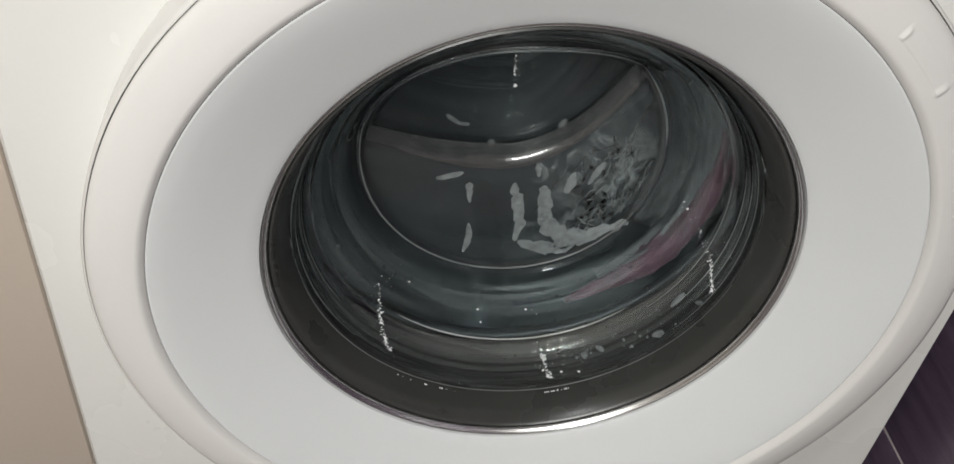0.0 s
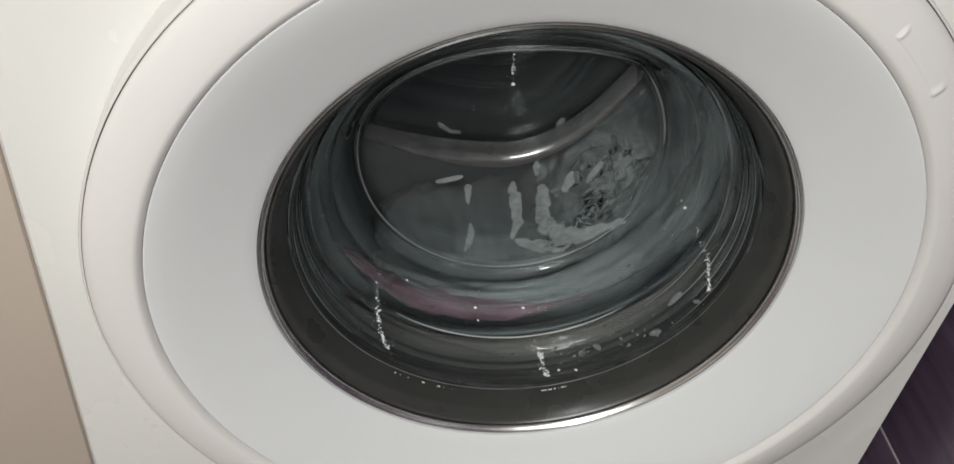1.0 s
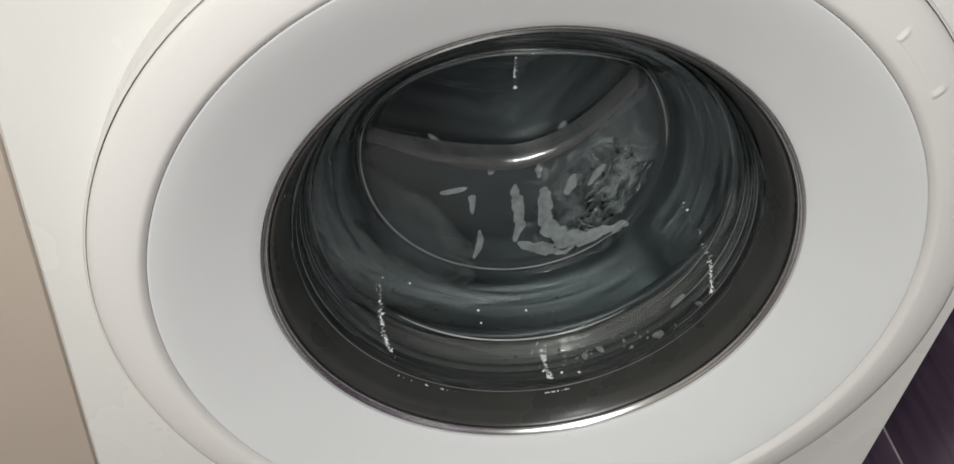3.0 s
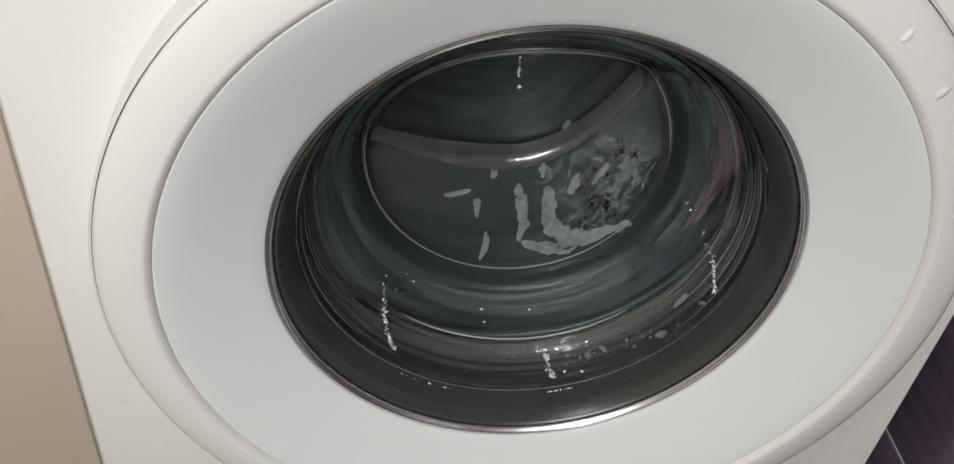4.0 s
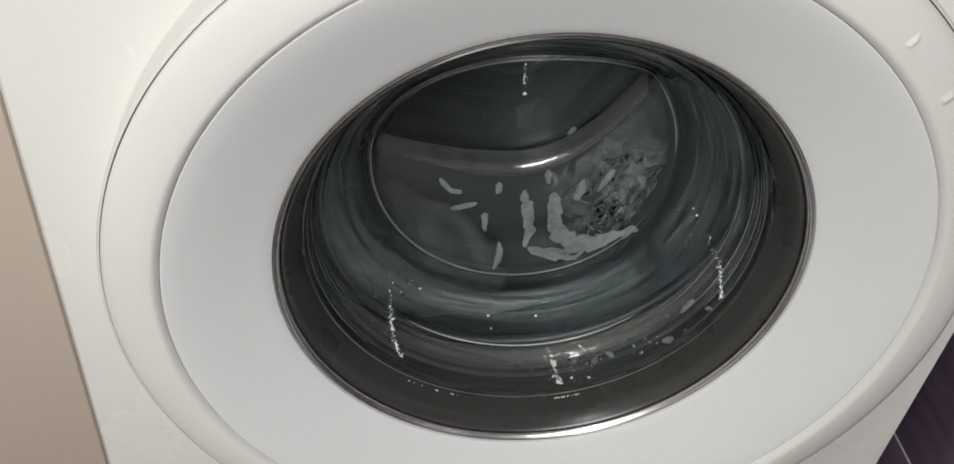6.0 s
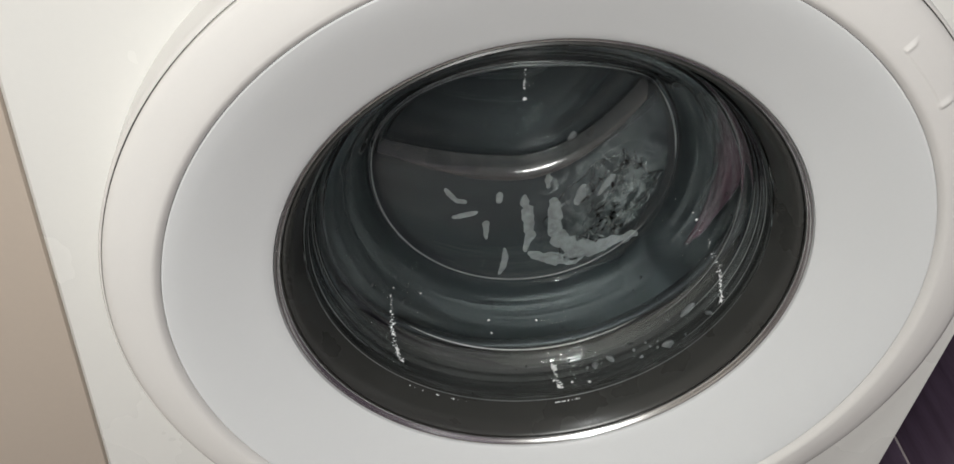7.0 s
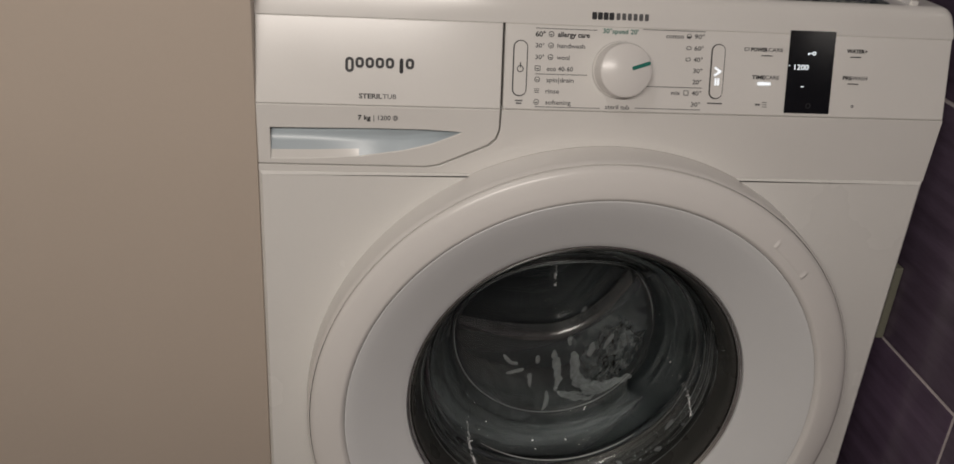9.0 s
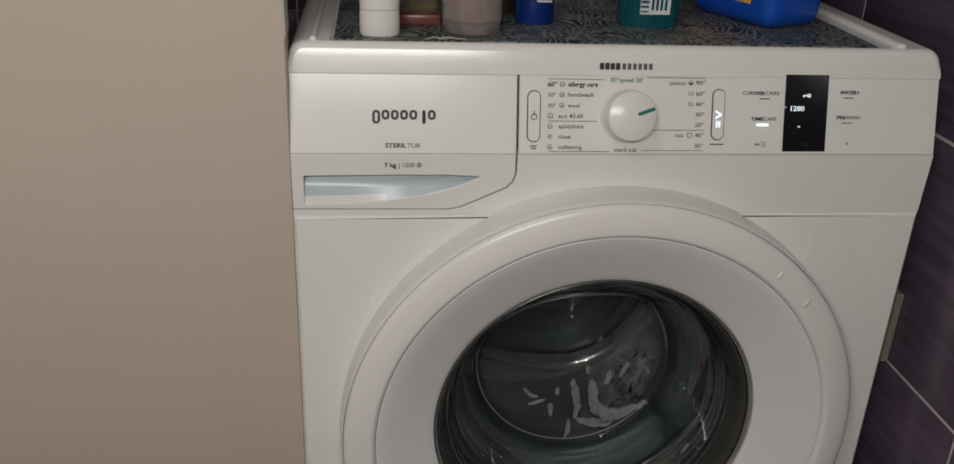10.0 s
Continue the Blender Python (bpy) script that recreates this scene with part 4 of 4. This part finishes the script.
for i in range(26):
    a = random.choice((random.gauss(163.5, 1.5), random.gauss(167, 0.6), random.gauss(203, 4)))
    glints.append((a, 0.1531, 0.0243, random.uniform(0.0002, 0.0007), random.uniform(0.8, 2.4)))
scatter("glint_dots", "chains of white dots painted as glints on the glass bowl", glints, GLINT, 8)
scatter("water_beads", "tiny clear water beads on the glass bowl", spots, BEAD).visible_shadow = False
flecks = []
for k in range(38):
    a = random.choice((random.gauss(150, 9), random.gauss(135, 7), random.gauss(158, 5)))
    y = random.uniform(0.034, 0.060)
    flecks.append((a, wall_at(y) + 0.0042, y, random.uniform(0.0004, 0.0012), random.uniform(0.8, 1.8)))
flecks += [(123.0, wall_at(0.0535) + 0.0036, 0.0535, 0.0036, 2.3), (132.8, wall_at(0.040) + 0.0036, 0.040, 0.0034, 1.5), (117.4, wall_at(0.0395) + 0.0036, 0.0395, 0.0024, 1.4),
           (155.2, wall_at(0.049) + 0.0036, 0.049, 0.0030, 2.4), (150.5, wall_at(0.05) + 0.0036, 0.050, 0.0024, 1.8)]
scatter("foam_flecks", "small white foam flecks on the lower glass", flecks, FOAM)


def wall_film(label, a0, a1, y0, y1, mat, na=90, ny=24):
    """A thin sheet of suds that lies along the wet side of the bowl's wall."""
    bm = bmesh.new()
    uv = bm.loops.layers.uv.new("film")
    place = {}
    rows = []
    for i in range(na + 1):
        a = a0 + (a1 - a0) * i / na
        sq = (rim_depth(a) - 0.0285) / 0.0915
        row = []
        for j in range(ny + 1):
            y = y0 + (y1 - y0) * j / ny
            r = wall_at(y) + 0.0052
            v = bm.verts.new((r * math.sin(radians(a)), 0.0285 + (y + 0.0048 - 0.0285) * sq, ZC + r * math.cos(radians(a))))
            place[v] = (i / na, j / ny)
            row.append(v)
        rows.append(row)
    for p, q in zip(rows, rows[1:]):
        for j in range(ny):
            f = bm.faces.new((p[j], p[j + 1], q[j + 1], q[j]))
            for lp in f.loops:
                lp[uv].uv = place[lp.vert]
    ob = tagged(part("soap_film", bm, mat, angle=180), label, "foam", kind="stuff")
    ob.visible_shadow = False
    return ob


def end_film(label, x0, x1, z0, z1, mat, n=40, lift=0.0):
    """Thin sheet for crinkled lather and for painted haze, on the end's wet side."""
    bm = bmesh.new()
    uv = bm.loops.layers.uv.new("film")
    place, grid = {}, {}
    for i in range(n + 1):
        for j in range(n + 1):
            x, z = x0 + (x1 - x0) * i / n, z0 + (z1 - z0) * j / n
            if math.hypot(x, z) < 0.1075 and z < crease(x) - 0.001:
                v = bm.verts.new((x, 0.1256 + lift + 0.0008 * abs(noise.noise(Vector((x * 90, z * 90, 2)))), ZC + z))
                grid[i, j], place[v] = v, (i / n, j / n)
    for i in range(n):
        for j in range(n):
            q = [grid.get(c) for c in ((i, j), (i + 1, j), (i + 1, j + 1), (i, j + 1))]
            if all(q):
                f = bm.faces.new(q)
                for lp in f.loops:
                    lp[uv].uv = place[lp.vert]
    ob = tagged(part("bowl_end_film", bm, mat, angle=180), label, "foam", kind="stuff")
    ob.visible_shadow = False
    return ob


suds_right = wall_film("grey streaks of suds swirling over the side of the glass bowl", 40, 122, 0.036, 0.109, SUDS)
wall_film("thin streaks of suds on the side of the glass bowl", 218, 400, 0.032, 0.109, THINSUDS, 150)
wall_film("faint streaks of suds low on the glass bowl", 122, 232, 0.070, 0.109, THINSUDS)
# Pale haze added over the bowl's end to lift its dark glass.
VEIL = suds_material("lightening_veil", 0.25, 0.75, 0.24, 2.0, (1.0, 2.2, 1.0), 0.5)
end_film("thin pale haze added to lighten the end of the glass bowl", -0.118, 0.118, -0.125, 0.075, VEIL, 70)
end_film("crinkled grey lather over the end of the glass bowl", 0.012, 0.118, -0.112, 0.060, LATHER, 60, 0.0012)

suds_right.data.transform(Matrix.Translation((0, 0, -ZC)))

# ---- things on the lid ----
mat_cloth = tagged(part("paisley_mat", box(-0.2625, 0.2365, 0.0285, 0.52, TOP + 0.0003, TOP + 0.0013, 0.0003, 1), PAISLEY),
                   "dark grey mat printed with white paisley on the lid", "mat")
EDGEW = material("white_thread", (0.6, 0.6, 0.58), 0.7)
for k in range(60):
    y = 0.030 + k * 0.0080
    part("edge_dash", box(-0.2622, -0.2592, y, y + 0.0035, TOP + 0.0012, TOP + 0.0016), EDGEW, mat_cloth)
Z = TOP + 0.0014
for k, (x, y, w, r) in enumerate(((-0.176, 0.036, 0.012, 50), (-0.170, 0.040, 0.010, -40), (-0.163, 0.036, 0.012, 30), (-0.152, 0.037, 0.016, -12), (-0.160, 0.041, 0.010, 5))):
    bm = box(-w / 2, w / 2, -0.0011, 0.0011, 0, 0.0003)
    bm.transform(pose(x, y, TOP + 0.0013, 0, 0, r))
    part("white_flourish", bm, EDGEW, mat_cloth, "white printed flourish")

WHITEB = material("white_bottle_plastic", (0.74, 0.72, 0.69), 0.35, vary=0.03)
white_bottle = tagged(new("lotion_bottle"), "white oval lotion bottle standing on its cap", "bottle")
bm = turned([(0.0, 0.0), (0.0165, 0.0), (0.0176, 0.002), (0.0178, 0.012), (0.0174, 0.0225), (0.0, 0.0225)], -0.2195, 0.0500, Z, 48, 1.0, 0.72)
part("cap", bm, WHITEB, white_bottle, "white cap")
bm = turned([(0.0, 0.0229), (0.0174, 0.0229), (0.0180, 0.045), (0.0190, 0.09), (0.0186, 0.13), (0.0150, 0.148), (0.0, 0.152)], -0.2195, 0.0500, Z, 48, 1.0, 0.72)
part("bottle_body", bm, WHITEB, white_bottle)
for k, (w, h) in enumerate(((0.010, 0.0024), (0.010, 0.0010), (0.014, 0.0010), (0.012, 0.0010))):
    part("printed_bar", box(-0.2195 - w / 2, -0.2195 + w / 2, 0.0362, 0.0367, Z + 0.044 - k * 0.0032, Z + 0.044 - k * 0.0032 + h), GREYPRINT, white_bottle)

AMBER = material("yellow_glass", (0.70, 0.62, 0.36), 0.05, transmission=0.97, ior=1.45, vary=0.1, bump=0.05)
RED = material("red_plastic", (0.15, 0.045, 0.04), 0.3, vary=0.1)
perfume = tagged(new("perfume_bottle"), "square yellow glass perfume bottle on a red base", "bottle")
part("base", box(-0.2010, -0.1630, 0.088, 0.122, Z, Z + 0.010, 0.002), RED, perfume, "dull red base")
part("bottle_body", box(-0.1995, -0.1645, 0.0895, 0.1205, Z + 0.0104, Z + 0.066, 0.004, 3), AMBER, perfume)
for k in range(5):
    part("glass_facet", box(-0.1975, -0.1665, 0.0884, 0.0893, Z + 0.015 + k * 0.0095, Z + 0.0185 + k * 0.0095), AMBER, perfume)
part("cap", turned([(0.0, 0.0664), (0.009, 0.0664), (0.009, 0.088), (0.0, 0.089)], -0.182, 0.105, Z), CHROME, perfume, "silver cap")

PINKGLASS = material("pale_pink_glass", (0.88, 0.79, 0.75), 0.08, transmission=0.84, ior=1.45, vary=0.05, bump=0.05)
WAX = material("pale_pink_wax", (0.27, 0.185, 0.15), 0.45, vary=0.1)
jar = tagged(new("candle_jar"), "ribbed pale pink glass candle jar", "jar")
part("glass", turned([(0.0, 0.0), (0.0255, 0.0), (0.0268, 0.003), (0.0268, 0.011)], -0.1355, 0.074, Z, 72), PINKGLASS, jar)
part("ribbed_wall", turned([(0.0266, 0.0112), (0.0268, 0.014), (0.0268, 0.062), (0.0266, 0.075), (0.0252, 0.0755), (0.0246, 0.074), (0.0246, 0.0112)], -0.1355, 0.074, Z, 216,
                           1, 1, 54, 0.012), PINKGLASS, jar)
part("wax", turned([(0.0, 0.0118), (0.0238, 0.0118), (0.0238, 0.048), (0.0, 0.049)], -0.1355, 0.074, Z, 48), WAX, jar)

BLUEG = material("blue_clear_plastic", (0.02, 0.08, 0.45), 0.1, transmission=0.75, ior=1.45, vary=0.1, bump=0.03)
LABELW = material("label_white", (0.62, 0.64, 0.66), 0.4, vary=0.05)
blue = tagged(new("mouthwash_bottle"), "small clear blue plastic bottle with white print", "bottle")
part("bottle_body", turned([(0.0, 0.0), (0.0175, 0.0), (0.0190, 0.003), (0.0190, 0.085), (0.012, 0.098), (0.009, 0.10), (0.0, 0.10)], -0.0712, 0.1130, Z, 48, 1, 0.8), BLUEG, blue)
part("cap", turned([(0.0, 0.1005), (0.011, 0.1005), (0.011, 0.124), (0.0, 0.125)], -0.0712, 0.1130, Z), LABELW, blue, "white cap")
for k in range(4):
    part("printed_bar", box(-0.072, -0.058, 0.0962, 0.0968, Z + 0.022 + k * 0.0034, Z + 0.0238 + k * 0.0034), LABELW, blue)

BROWN = material("dark_brown_plastic", (0.03, 0.02, 0.018), 0.35, vary=0.2)
dark = tagged(new("brown_jar"), "small dark brown jar behind the bottles", "jar")
part("jar_body", turned([(0.0, 0.0), (0.019, 0.0), (0.020, 0.002), (0.020, 0.04), (0.018, 0.042), (0.0, 0.042)], -0.094, 0.172, Z), BROWN, dark)
part("lid", turned([(0.0, 0.0424), (0.0205, 0.0424), (0.0205, 0.056), (0.0, 0.057)], -0.094, 0.172, Z), BROWN, dark)

TEAL = material("teal_clear_plastic", (0.02, 0.22, 0.27), 0.1, transmission=0.7, ior=1.45, vary=0.1, bump=0.03)
INK = material("label_ink", (0.03, 0.08, 0.10), 0.5, vary=0.1)
teal = tagged(new("soap_bottle"), "clear teal liquid soap bottle with a striped label", "bottle")
part("bottle_body", turned([(0.0, 0.0), (0.0285, 0.0), (0.0305, 0.003), (0.0305, 0.10), (0.024, 0.118), (0.012, 0.124), (0.0, 0.124)], 0.0405, 0.1130, Z, 56, 1, 0.72), TEAL, teal)
part("cap", turned([(0.0, 0.1245), (0.012, 0.1245), (0.012, 0.145), (0.0, 0.146)], 0.0405, 0.1130, Z), LABELW, teal, "white cap")
lab = part("label", box(0.0255, 0.0545, 0.0880, 0.0890, Z + 0.014, Z + 0.075), LABELW, teal, "pale label with dark stripes")
for k in range(13):
    part("stripe", box(0.0258, 0.0335, 0.0875, 0.0879, Z + 0.016 + k * 0.0042, Z + 0.0175 + k * 0.0042 + (k % 3) * 0.0006), INK, lab)
for k in range(4):
    part("stripe", box(0.0362 + k * 0.0042, 0.0385 + k * 0.0042, 0.0875, 0.0879, Z + 0.018, Z + 0.058 - 0.006 * (k % 2)), TEAL, lab)

BLUEJ = material("blue_opaque_plastic", (0.008, 0.07, 0.42), 0.3, vary=0.08, bump=0.04)
LABY = material("orange_yellow_label", (0.75, 0.40, 0.06), 0.45, vary=0.5, scale=45)
LABR = material("brown_red_label", (0.30, 0.06, 0.015), 0.45, vary=0.4, scale=60)
jug = tagged(new("detergent_jug"), "blue plastic detergent jug with an orange label", "jug")
jm = pose(0.163, 0.151, Z, 0, 0, 24)
bm = box(-0.038, 0.038, -0.058, 0.058, 0.0, 0.19, 0.016, 5)
bm.transform(jm)
part("jug_body", bm, BLUEJ, jug)
bm = box(-0.0386, -0.0376, -0.030, 0.050, 0.022, 0.13, 0.0005, 1)
bm.transform(jm)
lab = part("label", bm, LABY, jug, "orange and yellow label")
for y0, y1, z0, z1 in ((-0.012, 0.004, 0.028, 0.052), (0.012, 0.026, 0.03, 0.044), (-0.032, -0.022, 0.03, 0.038)):
    bm = box(-0.0392, -0.0387, y0, y1, z0, z1, 0.0002, 1)
    bm.transform(jm)
    part("printed_patch", bm, LABR, lab)
bm = turned([(0.0, 0.1902), (0.02, 0.1902), (0.02, 0.222), (0.0, 0.223)], 0, 0, 0)
bm.transform(jm)
part("cap", bm, LABELW, jug, "white screw cap")

# ---- lamps ----
OPAL = material("opal_glass", (0.85, 0.84, 0.82), 0.3, vary=0.02, bump=0)
for lx, ly, lz, lc, lw in LAMPS:
    ob = tagged(new("ceiling_lamp"), "round flat white ceiling lamp", "lamp")
    part("base", turned([(0.0, 0.14), (0.13, 0.14), (0.13, 0.05), (0.0, 0.05)], lx, ly, lz), OPAL, ob)
    part("rim", turned([(0.115, 0.05), (0.13, 0.05), (0.13, -0.004), (0.115, -0.004)], lx, ly, lz), CHROME, ob)
# Housing for the added fill light, out of view.
ob = tagged(new("fill_lamp"), "unseen long lamp added on the wall behind as front fill", "lamp")
part("housing", box(-0.66, -0.02, -1.20, -1.145, 1.22, 1.30, 0.008), OPAL, ob)

# ---- small thing between machine and wall ----
tagged(part("plastic_strip", box(0.3215, 0.3298, 0.035, 0.055, 0.497, 0.580, 0.001, 1), PIPE), "pale greenish plastic strip on the wall beside the machine", "strip")

# ---- wall tiles ----
def tile_mesh(w, h, d):
    bm = box(0, d, -w / 2, w / 2, -h / 2, h / 2, 0.0007, 2)
    return mesh_of("tile", bm, TILE)


tm = tile_mesh(0.3310, 0.2505, 0.0016)
for iy in range(-6, 3):
    for iz in range(-2, 8):
        y, z = -0.095 + 0.335 * (iy + 0.5), 0.242 + 0.2545 * (iz + 0.5)
        if z < 0 or z > 2.4 or y > 0.62 or y < -1.2:
            continue
        ob = new("tile", tm)
        ob.parent = wall_right
        ob.location = (0.330, y, z)
bt = tile_mesh(0.332, 0.2515, 0.0085)
bt.transform(pose(0, 0, 0, 0, 0, 90))
for ix in range(-3, 1):
    for iz in range(1, 6):
        x, z = 0.165 + 0.335 * ix, 0.242 + 0.2545 * (iz + 0.5)
        ob = new("tile", bt)
        ob.parent = wall_back
        ob.location = (x, 0.6115, z)

# ---- what moves ----
SPIN = [(0, 0), (0.5, 35), (1, 75), (1.5, 105), (2, 130), (2.5, 152), (2.9, 190), (3.3, 240), (3.7, 292), (4.1, 324), (4.4, 345), (4.8, 376), (5.1, 406),
        (5.5, 472), (5.9, 540), (6.3, 600), (6.8, 655), (7.2, 700), (7.5, 722), (8, 770), (8.5, 815), (9, 880), (9.5, 960), (10, 1030)]
SLIDE = [
    [(0, -0.0424, 0.4769), (1, -0.0460, 0.4650), (2.5, -0.0537, 0.4569), (5.5, -0.0530, 0.4284), (7.5, -0.0468, 0.4186), (10, -0.045, 0.405)],
    [(0, -0.0161, 0.4532), (2.5, -0.0154, 0.4418), (5.5, -0.0160, 0.4294), (7.5, -0.0148, 0.4205), (10, -0.014, 0.409)],
    [(0, -0.0440, 0.4315), (2.5, -0.0411, 0.4204), (5.5, -0.0401, 0.4116), (7.5, -0.0385, 0.404), (10, -0.037, 0.395)],
    [(0, -0.0302, 0.4161), (2.5, -0.0280, 0.4080), (5.5, -0.0250, 0.3960), (7.5, -0.023, 0.390), (10, -0.021, 0.383)],
    [(0, -0.0267, 0.3744), (2.5, -0.0190, 0.3699), (5.5, -0.0116, 0.3634), (7.5, -0.0034, 0.3609), (10, 0.003, 0.357)],
]


def motions():
    for ob, y in ((drum, 0.0), (grey_cloth, 0.0), (purple_cloth, 0.0), (grey_fold, 0.0), (grey_sheet, 0.0)):
        walk(ob, [(t, pose(0, y, ZC, 0, a, 0)) for t, a in SPIN])
    for ob, rows in zip(SLIDERS, SLIDE):
        walk(ob, [(t, pose(x, face(x, z - ZC) + 0.0054, z, math.degrees(math.atan(SLANT)) if z - ZC > crease(x) + 0.011 else 0)) for t, x, z in rows])
    wob = [(0, 0), (0.6, 1), (1.2, -0.6), (1.8, 0.8), (2.6, -1), (3.6, 0.4), (4.4, 1), (5.2, -0.8), (6.0, 0.5), (6.8, -1), (7.4, 0.8), (8.2, -0.4), (9.0, 0.9), (10, -0.6)]
    walk(suds_right, [(t, pose(0, 0, ZC, 0, 2.5 * s, 0)) for t, s in wob])
    walk(film_right, [(t, pose(0.068 + 0.002 * s, YF + 0.0022, 0.404 - 0.004 * s, 0, 10 + 3 * s, 0)) for t, s in wob])


motions()
